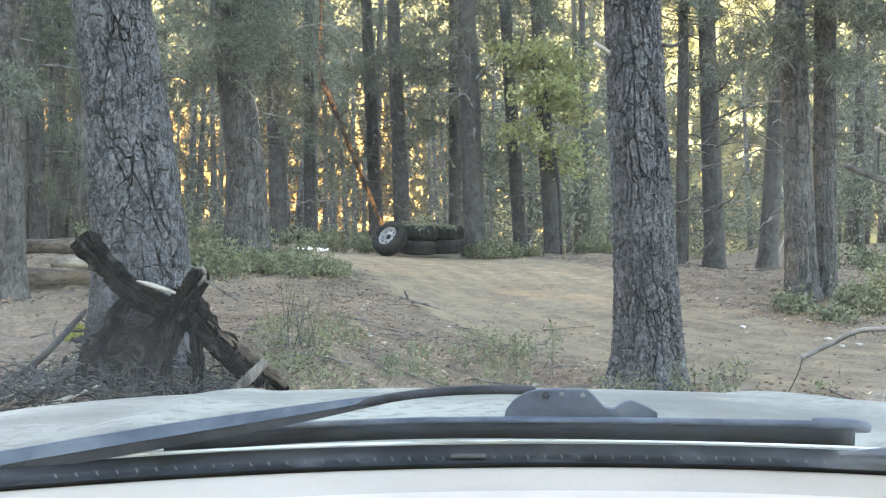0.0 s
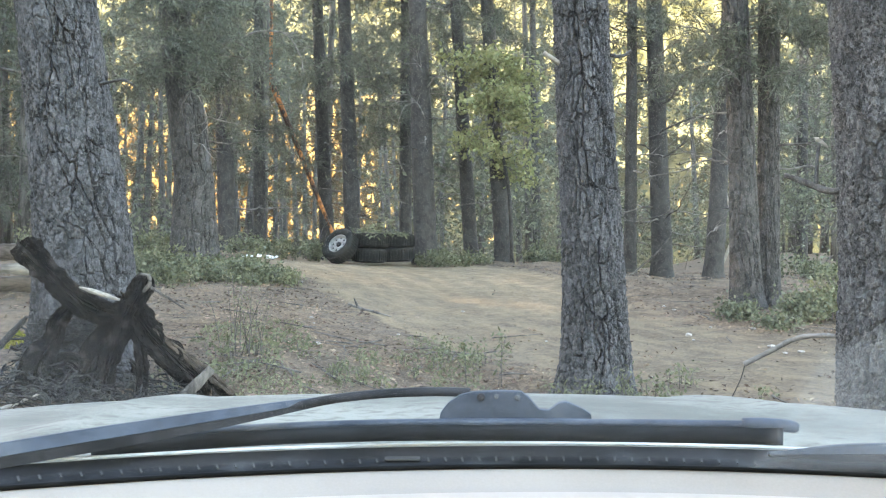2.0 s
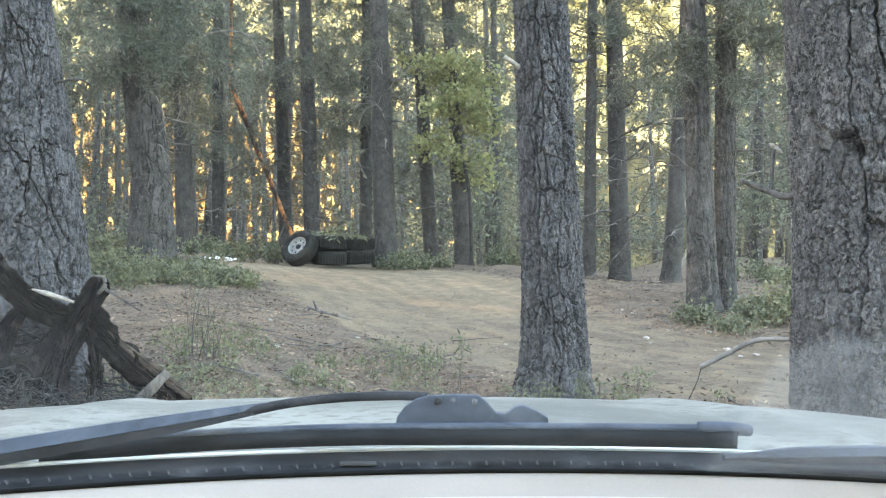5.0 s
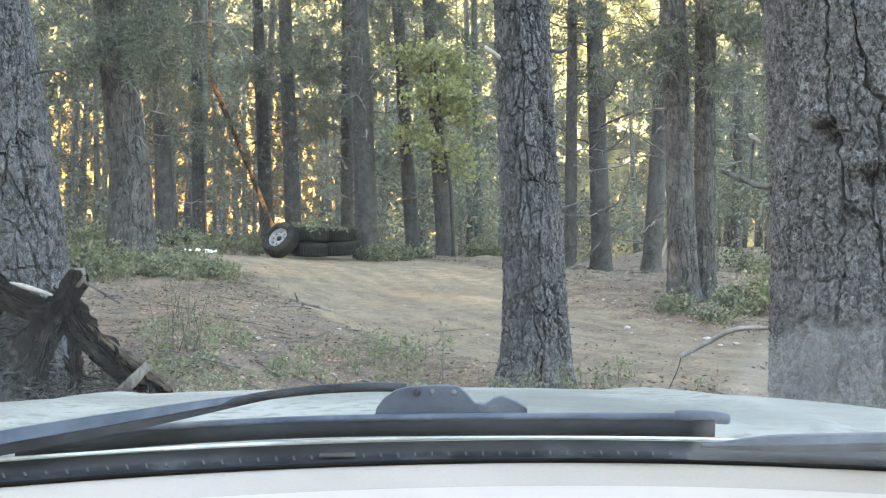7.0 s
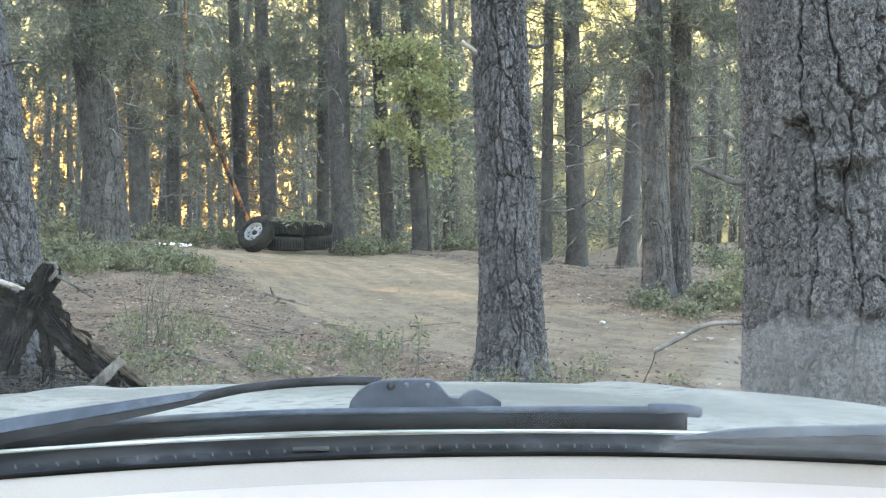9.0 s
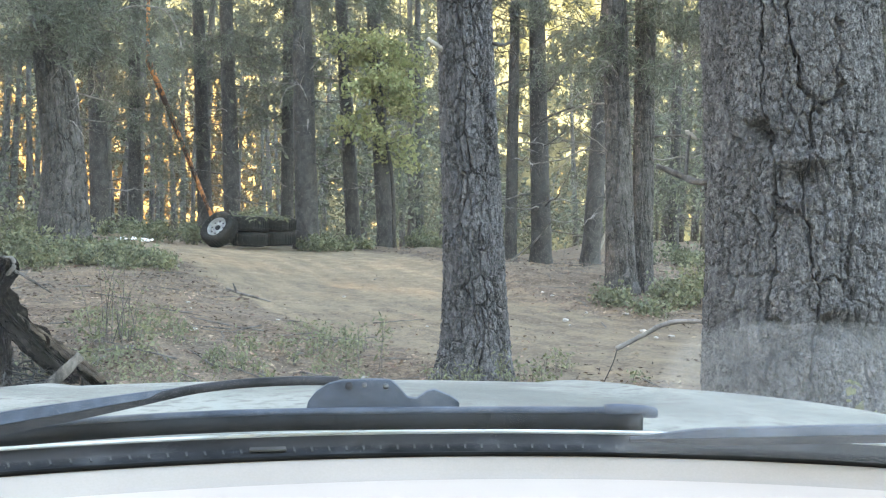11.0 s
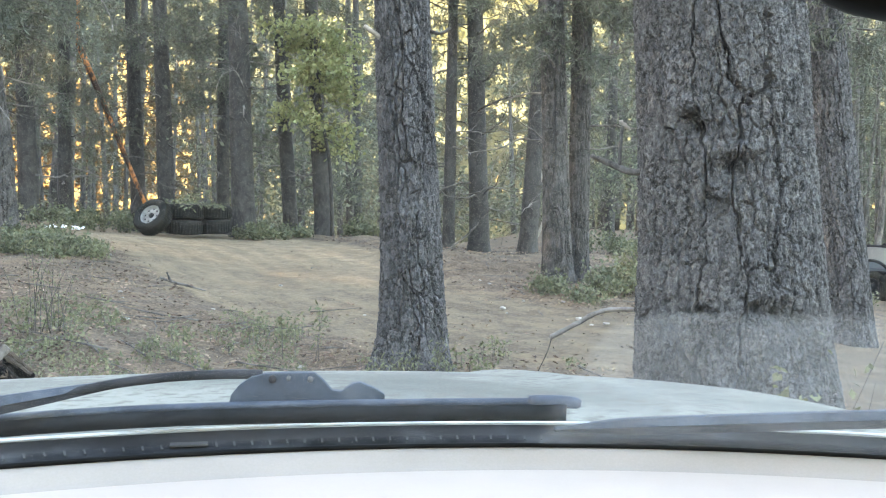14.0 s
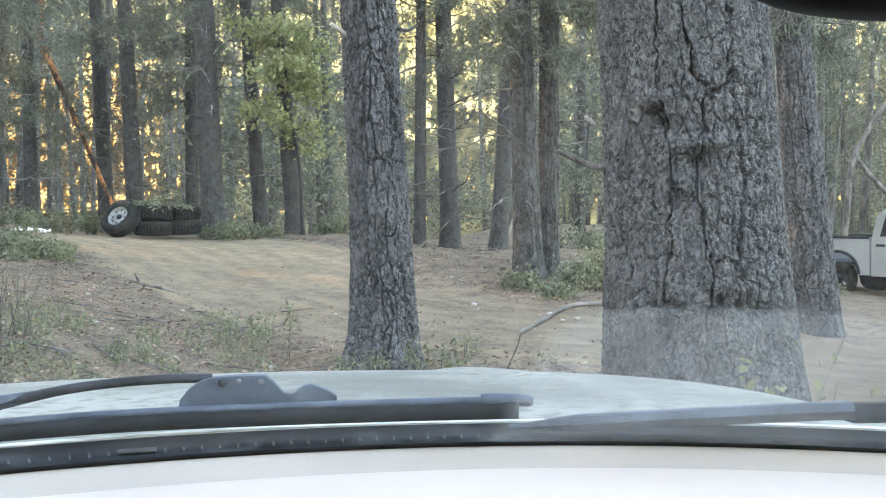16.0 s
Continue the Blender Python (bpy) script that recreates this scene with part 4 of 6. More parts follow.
def limbs_of_near_pines():
    rng = np.random.default_rng(5)
    b = b3
    def loc(points):
        return np.array(points) - np.array(b)
    stub = spline(loc([(2.06, 4.1, 1.76), (1.97, 4.22, 1.745), (1.90, 4.32, 1.79), (1.836, 4.4, 1.832)]), 14)
    part("dead_limb", *tube(stub, np.linspace(0.018, 0.012, 14), 12, 0.5, 3), LIMB, t3)
    up = spline(loc([(1.93, 4.28, 1.775), (1.955, 4.33, 1.86), (1.985, 4.38, 1.95), (2.0, 4.4, 1.985)]), 12)
    part("dead_twig", *tube(up, np.linspace(0.010, 0.008, 12), 8, 0.2, 4), LIMB, t3)
    tip = spline(loc([(1.975, 4.4, 2.008), (2.0, 4.4, 1.992), (2.028, 4.38, 1.962)]), 8)
    part("broken_end", *tube(tip, np.array([0.002, 0.006, 0.011, 0.008, 0.012, 0.010, 0.009, 0.004]), 9, 1.0, 5), PALEWOOD, t3, "pale splintered broken end")
    arch = spline(loc([(2.12, 4.2, 1.08), (2.05, 4.42, 1.083), (1.96, 4.55, 1.06), (1.85, 4.58, 1.0), (1.715, 4.6, 0.928)]), 24)
    part("dead_limb", *tube(arch, np.linspace(0.011, 0.013, 24), 9, 0.4, 6), TWIG, t3, "arched grey limb with a broken end")
    hang = spline(loc([(1.72, 4.6, 0.93), (1.70, 4.6, 0.86), (1.66, 4.62, 0.76), (1.60, 4.62, 0.64)]), 10)
    part("dead_twig", *tube(hang, np.linspace(0.003, 0.002, 10), 5), LIMB, t3)
    e = np.array(b2)
    s2 = spline(np.array([(1.52, 8.72, 3.22), (1.45, 8.7, 3.26), (1.37, 8.68, 3.31)]) - e, 8)
    part("dead_limb", *tube(s2, np.linspace(0.025, 0.02, 8), 8, 0.3, 7), PALEWOOD, t2, "short pale broken limb")
    s3 = spline(np.array([(1.98, 8.7, 3.3), (2.08, 8.66, 3.28), (2.16, 8.62, 3.33)]) - e, 8)
    part("dead_limb", *tube(s3, np.linspace(0.02, 0.014, 8), 8, 0.3, 8), LIMB, t2)
    e = np.array(b1)
    for pts in ([(-2.4, 8.0, 2.85), (-2.2, 7.95, 2.88), (-2.1, 7.95, 2.83)], [(-3.05, 8.05, 2.95), (-3.3, 8.0, 2.98), (-3.45, 7.98, 2.96)]):
        part("dead_limb", *tube(spline(np.array(pts) - e, 8), np.linspace(0.014, 0.008, 8), 7, 0.3, 9), LIMB, t1)


limbs_of_near_pines()


def background_woods():
    """Woods behind, and unseen ones around to block sun: many stems and their foliage."""
    rng = np.random.default_rng(77)
    stems, pts, far, low = [], [], [], []
    spots = [(rng.uniform(-30, 34), rng.uniform(27, 62)) for _ in range(150)]
    spots += [(y * rng.uniform(0.62, 0.95), y) for y in rng.uniform(30, 55, 46)]
    # mostly unseen trees at the sides and behind, added to block light
    spots += [(rng.uniform(-62, -9), rng.uniform(0, 46)) for _ in range(210)]
    spots += [(rng.uniform(-34, -9), rng.uniform(-6, 22)) for _ in range(130)]
    spots += [(rng.uniform(12, 34), rng.uniform(-6, 16)) for _ in range(26)]
    spots += [(rng.uniform(-28, 28), rng.uniform(-34, -5)) for _ in range(70)]
    # a gap in the stand through which the low sun reaches the bend of the track
    ray = np.array([-26.5, 14.1, 4.22]) / np.linalg.norm([-26.5, 14.1, 4.22])
    def off_ray(p):
        best = 9.0
        for foot, half, tall in (((-1.8, 16.4, 0.24), 0.9, 0.55), ((-2.5, 25.5, 4.3), 0.9, 1.5)):
            q = np.asarray(p, float) - np.array(foot)
            side = q[..., 0] * ray[1] - q[..., 1] * ray[0]
            rise = q[..., 2] - (q[..., 0] * ray[0] + q[..., 1] * ray[1]) * ray[2] / (ray[0] ** 2 + ray[1] ** 2)
            best = np.minimum(best, np.maximum(np.abs(side) / half, np.abs(rise) / tall))
        return best
    # stemless foliage out of view in the west, added to screen the sun
    sun_screen = []
    for _ in range(130):
        x, y = rng.uniform(-62, -26), rng.uniform(12, 60)
        n, g = 420, float(lie(x, y))
        p = np.stack([x + rng.normal(0, 1.3, n), y + rng.normal(0, 1.3, n), g + rng.uniform(0.5, 15, n)], -1)
        sun_screen.append(p[off_ray(p) > 1.3])
    for x, y in spots:
        if x < -3 and min(float(off_ray((x, y, h))) for h in np.arange(1.0, 12.0, 0.5)) < 1.2:
            continue
        seen = y > 20 and -0.62 < x / y < 1.0
        if not seen and abs(x) < 4 and -9 < y < 4:
            continue
        if seen and y < 30 and 0.6 < x / y < 0.85:
            continue
        if not seen and y > -2 and math.hypot(x, y) < (11 if x < 0 else 16):
            continue
        if not seen and y > 2 and -0.72 < x / y < 0.95:
            continue
        if seen and 0.21 < x / y < 0.36 and rng.uniform() < 0.6:
            continue
        g = float(lie(x, y))
        h = rng.uniform(11, 17)
        r = rng.uniform(0.09, 0.22)
        lx, ly = rng.normal(0, 0.035, 2)
        t = np.linspace(0, 1, 9)
        path = np.stack([x + lx * h * t, y + ly * h * t, g - 0.2 + h * t], -1)
        stems.append(tube(path, r * (1.05 - 0.9 * t), 8))
        n = 760 if seen else 230
        lo = rng.choice([1.5, 3.0, 5.5]) if seen else rng.choice([1.0, 2.0, 4.0])
        top = min(h, 2.5 + 0.29 * y - g) if seen and y < 44 else h
        z = g + lo + (max(top, lo + 2) - lo) * rng.uniform(0, 1, n) ** 1.2
        k = 1 - 0.75 * (z - g - lo) / (h - lo + 0.1)
        a = np.round(rng.uniform(0, 9, n)) * 0.7 + rng.normal(0, 0.18, n) + np.floor(z) * 2.4
        d = rng.uniform(0.15, 1, n) ** 0.7 * k * rng.uniform(1.3, 2.3)
        (pts if seen else far).append(np.stack([x + lx * (z - g) + np.cos(a) * d, y + ly * (z - g) + np.sin(a) * d, z - 0.3 * d], -1))
    tagged(part("woodland_stems", *join(stems), BARK_FAR), "grey stems of the woods behind the track, and unseen ones around", "woodland", kind="stuff")
    pts, far = [np.vstack(pts)], [np.vstack(far)]
    pts, far = [q[off_ray(q) > 1] for q in pts], [q[off_ray(q) > 1] for q in far]
    v, f = join([leaf_quads(rng, np.vstack(pts), 0.36, 0.042, droop=0.45, spread=0.7), leaf_quads(rng, np.vstack(far), 0.44, 0.09, droop=0.45, spread=0.7), leaf_quads(rng, np.vstack(sun_screen), 0.7, 0.24, droop=0.3, spread=0.8)])
    tagged(part("woodland_foliage", v, f, FIR_LEAF, smooth=False), "dark conifer foliage of the woods, with unseen sun-blocking foliage", "woodland", kind="stuff")
    # broad-leaved undergrowth and saplings between the stems
    for _ in range(460):
        y = rng.uniform(23.5, 60)
        x = y * rng.uniform(-0.6, 0.9)
        if y < 33 and 0.55 < x / y < 0.85:
            continue
        g = float(lie(x, y))
        s = rng.uniform(0.5, 1.4)
        up = rng.choice([0.4, 0.9, 2.5, 4.5, 7.0]) + rng.uniform(0, 1.2)
        if x / y < 0.05 and 1.2 < up < 4 and rng.uniform() < 0.6:
            continue
        if 0.21 < x / y < 0.36 and up > 2 and rng.uniform() < 0.7:
            continue
        c = np.array([x, y, g + up])
        low.append(c + rng.normal(0, 1, (270, 3)) * np.array([s, s, s * 0.6]))
    bare = []
    for _ in range(420):
        y = rng.uniform(22, 38)
        x = y * rng.uniform(-0.5, 0.75)
        if x / y > 0.55 and y < 33:
            continue
        d = rng.normal(size=3) * np.array([1, 0.6, 0.8])
        p, r = limb(rng, (x, y, float(lie(x, y)) + rng.uniform(0.2, 6.5)), d, rng.uniform(0.7, 2.6), rng.uniform(0.008, 0.02), rng.uniform(-0.5, 0.5))
        bare.append(tube(p, r, 4))
    tagged(part("bare_twigs", *join(bare), DEADWOOD), "thin bare grey twigs among the stems", "twigs", kind="stuff")
    low = np.vstack(low)
    low = low[off_ray(low) > 1]
    v, f = leaf_quads(rng, low, 0.16, 0.075)
    tagged(part("undergrowth", v, f, WOOD_LEAF, smooth=False), "yellow-green undergrowth and saplings among the stems", "undergrowth", kind="stuff")


background_woods()


# ---- the car that the camera sits in ----
def frit_y(x):
    return 0.967 - 0.36 * (x - 0.12) ** 2 - 0.10 * np.maximum(0, x - 0.3) ** 2


def glass_point(x, z):
    return frit_y(x) - (z - 1.235) * 1.2


def hood_z(x, y):
    return 1.236 - 0.083 * np.maximum(0, y - 1.05) ** 2 - 0.042 * (x - 0.06) ** 2 - 0.10 * np.maximum(0, np.abs(x - 0.12) - 0.62) ** 2


def sweep(path, profile, size=1.0):
    """A closed profile (offset ahead, offset up) carried along a path; size scales it on the way."""
    path, profile = np.asarray(path, float), np.asarray(profile, float)
    size = np.broadcast_to(np.asarray(size, float), (len(path),))[:, None]
    v = np.repeat(path[:, None, :], len(profile), 1)
    v[:, :, 1] += profile[None, :, 0] * size
    v[:, :, 2] += profile[None, :, 1] * size
    v = np.concatenate([np.repeat(v[:1].mean(1, keepdims=True), len(profile), 1), v, np.repeat(v[-1:].mean(1, keepdims=True), len(profile), 1)], 0)
    return v.reshape(-1, 3), grid_faces(len(path) + 2, len(profile), True)


def make_car():
    car = root("car", 0, 0, 0, "dusty silver car with cream dashboard, parked at the track", "car")
    # hood
    xs, ys = np.linspace(-0.74, 0.98, 60), np.linspace(0, 1, 50)
    X, T = np.meshgrid(xs, ys)
    back = frit_y(X) + 0.062
    front = 2.28 - 0.22 * ((X - 0.12) / 0.86) ** 2
    Y = back + (front - back) * T
    Z = hood_z(X, Y) - 0.09 * step(0.9, 1.0, T) ** 2
    crease = 0.008 * (np.exp(-((np.abs(X - 0.12) - 0.52) / 0.035) ** 2))
    top = np.stack([X, Y, Z + crease], -1).reshape(-1, 3)
    n = len(top)
    f = grid_faces(50, 60)
    low = top - np.array([0, 0, 0.012])
    rim = np.concatenate([np.arange(60), np.arange(119, 3000, 60), np.arange(2998, 2939, -1), np.arange(2880, 0, -60)])
    nxt = np.roll(rim, -1)
    sides = np.stack([rim, rim + n, nxt + n, nxt], -1)
    part("hood", np.vstack([top, low]), np.vstack([f, f[:, ::-1] + n, sides]), PAINT_CAR, car, "dusty silver hood")
    # fenders and nose
    for sx, name in ((-1, "fender"), (1, "fender")):
        edge = 0.12 + sx * 0.862
        out = 0.12 + sx * 0.95
        prof = [(edge, -0.01), (edge + sx * 0.05, -0.03), (out, -0.12), (out + sx * 0.01, -0.35), (out, -0.62), (out - sx * 0.1, -0.7)]
        yy = np.linspace(0.75, 2.2, 24)
        v = []
        for y in yy:
            zt = float(hood_z(edge, y))
            for px, pz in prof:
                arch = max(0.0, 0.42 - abs(y - 1.75)) if pz < -0.3 else 0.0
                v.append((px, y, zt + pz + (0.25 * (arch > 0) * min(1, arch / 0.2))))
        part(name, np.array(v), grid_faces(24, 6), PAINT_CAR, car)
        wheel = part("wheel", *lathe([(0.0, -0.1), (0.2, -0.1), (0.21, -0.08), (0.32, -0.1), (0.35, -0.06), (0.35, 0.06), (0.32, 0.1), (0.21, 0.08), (0.2, 0.1), (0.0, 0.1)], 40), RUBBER, car)
        wheel.matrix_local = pose(0.12 + sx * 0.8, 1.75, 0.35, 0, 90, 0)
        rear = new("wheel", wheel.data)
        rear.parent = car
        rear.matrix_local = pose(0.12 + sx * 0.8, -1.0, 0.35, 0, 90, 0)
    v = []
    for x in np.linspace(-0.74, 0.98, 30):
        fy = 2.28 - 0.22 * ((x - 0.12) / 0.86) ** 2
        for dy, z in ((0.0, 1.02), (0.06, 0.9), (0.09, 0.7), (0.08, 0.45), (0.0, 0.32)):
            v.append((x, fy + dy, z))
    part("nose", np.array(v), grid_faces(30, 5), PAINT_CAR, car)
    # doors, sills, roof and pillars
    for sx in (-1, 1):
        ox = 0.12 + sx * 0.93
        bm = bmesh.new()
        box(bm, min(ox, ox - sx * 0.1), max(ox, ox - sx * 0.1), -2.0, 0.75, 0.32, 1.16, 0.03)
        bpart("side_panel", bm, PAINT_CAR, car, smooth=False)
        a = spline([(0.12 + sx * 0.80, 0.60, 1.22), (0.12 + sx * 0.74, 0.42, 1.5), (0.12 + sx * 0.62, 0.2, 1.82)], 12)
        part("pillar", *tube(a, 0.035, 10), BLACK, car)
        rp = spline([(0.12 + sx * 0.80, -1.7, 1.15), (0.12 + sx * 0.74, -1.62, 1.5), (0.12 + sx * 0.64, -1.45, 1.82)], 12)
        part("pillar", *tube(rp, 0.05, 10), PAINT_CAR, car)
    xs, ys = np.linspace(-0.52, 0.76, 20), np.linspace(-1.5, 0.22, 24)
    X, Y = np.meshgrid(xs, ys)
    Z = 1.87 - 0.06 * ((X - 0.12) / 0.64) ** 2 - 0.04 * ((Y + 0.6) / 0.85) ** 2
    v = np.stack([X, Y, Z], -1).reshape(-1, 3)
    f = grid_faces(24, 20)
    part("roof", np.vstack([v, v - np.array([0, 0, 0.03])]), np.vstack([f, f[:, ::-1] + len(v)]), PAINT_CAR, car)
    bm = bmesh.new()
    box(bm, -0.74, 0.98, -1.9, 0.5, 0.3, 0.36)
    bpart("floor_pan", bm, BLACK, car)
    bm = bmesh.new()
    box(bm, -0.74, 0.98, -1.85, -1.72, 0.36, 1.14, 0.03)
    bpart("rear_seatback", bm, CREAM, car)
    for cx in (-0.25, 0.5):
        bm = bmesh.new()
        box(bm, cx - 0.24, cx + 0.24, -0.75, -0.6, 0.5, 1.2, 0.05)
        bpart("seat_back", bm, CREAM, car)
        bm = bmesh.new()
        box(bm, cx - 0.25, cx + 0.25, -0.7, -0.15, 0.4, 0.56, 0.05)
        bpart("seat_cushion", bm, CREAM, car)
    # windscreen
    xs, zs = np.linspace(-0.62, 0.86, 40), np.linspace(1.19, 1.83, 16)
    X, Z = np.meshgrid(xs, zs)
    Y = glass_point(X, Z)
    pane = part("windscreen", np.stack([X, Y, Z], -1).reshape(-1, 3), grid_faces(16, 40), GLASS, car, "dusty clear windscreen")
    # even dust, plus a painted veil band low on the left for reflected haze
    pane.data.attributes.new("haze_mask", "FLOAT", "POINT").data.foreach_set("value", (0.26 + 1.1 * step(1.44, 1.36, Z) * step(1.305, 1.35, Z) * (1 - 0.75 * step(-0.3, 0.05, X))).ravel().astype(np.float32))
    pane.visible_shadow = False
    # pale patch inside the glass, painted for a reflection of the dashboard
    xs, zs = np.linspace(0.36, 0.80, 80), np.linspace(1.236, 1.386, 46)
    X, Z = np.meshgrid(xs, zs)
    corner = np.maximum(0, 0.425 - X) / 0.06
    edge = 1.386 - 0.028 * corner ** 2 - 0.02 * np.maximum(0, (X - 0.54) / 0.12) ** 2
    reflection_mask = step(0, 0.0025, edge - Z) * step(0.368, 0.382, X + 0.05 * (1.36 - Z)) * (1 - step(0.58, 0.78, X))
    Y = glass_point(X, Z) - 0.004
    reflection = part("film_patch", np.stack([X, Y, Z], -1).reshape(-1, 3), grid_faces(46, 80), REFLECTION_HAZE, pane, "pale patch painted as a reflection in the glass")
    reflection.data.attributes.new("haze_mask", "FLOAT", "POINT").data.foreach_set("value", reflection_mask.ravel().astype(np.float32))
    reflection.visible_shadow = False
    # black border along the foot of the glass, with its pale marks
    xs = np.linspace(-0.72, 0.95, 90)
    base = np.stack([xs, frit_y(xs) + 0.003, np.full_like(xs, 1.232)], -1)
    border = part("glass_border", *sweep(base, [(0, -0.004), (0.052, 0.007), (0.054, 0.0105), (0.0, 0.001)]), FRIT, car, "black dotted border of the glass")
    part("lower_trim", *tube(np.stack([xs, frit_y(xs) + 0.058, np.full_like(xs, 1.2448)], -1), 0.0019, 8), CHROME, car, "thin bright trim strip")
    mark = mesh_data("border_mark", *sweep(np.array([(-0.0009, 0, 0), (0.0009, 0.0, 0)]), [(0, 0), (0.008, 0.0018), (0.0085, 0.0026), (0, 0.001)]), FRIT_MARK, False)
    for k in range(44):
        x = -0.36 + k * 0.0172
        if 0.005 < x < 0.045:
            continue
        m = new("border_mark", mark)
        m.parent = border
        m.matrix_local = pose(x, float(frit_y(np.array(x))) + 0.012, 1.2358, 5, 0, -28 * (x - 0.15) / 0.4)
    bm = bmesh.new()
    box(bm, 0.008, 0.044, 0.977, 0.991, 1.2372, 1.2392, 0.0006)
    bpart("border_label", bm, FRIT_MARK, border, "small plain grey label")
    # black strip added for the dark shadow gap between glass and dashboard
    part("glass_seal", *tube(np.stack([xs, frit_y(xs) - 0.003, np.full_like(xs, 1.2338)], -1), 0.0026, 8), MIRROR_BLACK, car, "black seal where the glass meets the dashboard")
    # cowl below the trim, so that nothing shows through
    v = []
    for x in xs:
        y = float(frit_y(np.array(x)))
        v += [(x, y + 0.03, 1.225), (x, y + 0.12, 1.215)]
    part("cowl", np.array(v), grid_faces(90, 2), BLACK, car)
    # dashboard
    rows = [(0.004, 1.2335), (-0.006, 1.2305), (-0.016, 1.2245), (-0.026, 1.2185), (-0.034, 1.2158), (-0.05, 1.2154), (-0.1, 1.2165), (-0.2, 1.219), (-0.32, 1.214), (-0.4, 1.19), (-0.44, 1.12), (-0.42, 0.9), (-0.36, 0.6)]
    fine = spline(rows[4:], 60)
    ledge = spline(rows[:5], 14)
    xs = np.linspace(-0.72, 0.95, 70)
    v = np.array([(x, float(frit_y(np.array(x))) * (1 if dy > -0.1 else 1) + dy, z) for dy, z in fine for x in xs])
    part("dashboard", v, grid_faces(60, 70), CREAM, car, "cream vinyl dashboard top")
    # far strip of the dashboard in a darker cream that stands for shade
    v = np.array([(x, float(frit_y(np.array(x))) + dy, z) for dy, z in ledge for x in xs])
    part("defroster_panel", v, grid_faces(14, 70), CREAM_SHADED, car, "dashboard strip below the glass, painted darker for shade")
    # rear-view mirror
    bm = bmesh.new()
    bmesh.ops.create_uvsphere(bm, u_segments=28, v_segments=16, radius=1.0)
    for w in bm.verts:
        c = w.co
        c.x, c.y, c.z = (math.copysign(abs(c.x) ** 0.6, c.x) * 0.125, math.copysign(abs(c.y) ** 0.7, c.y) * 0.022, math.copysign(abs(c.z) ** 0.6, c.z) * 0.038)
    mir = bpart("rear_view_mirror", bm, MIRROR_BLACK, car, "black rear-view mirror", True)
    mir.matrix_local = pose(0.466, 0.42, 1.595, 0, 3, -25)
    part("mirror_stalk", *tube(np.array([(0.45, 0.42, 1.60), (0.44, 0.39, 1.66), (0.43, 0.34, 1.72)]), 0.009, 8), BLACK, mir).matrix_local = mir.matrix_local.inverted()
    make_wipers(car)


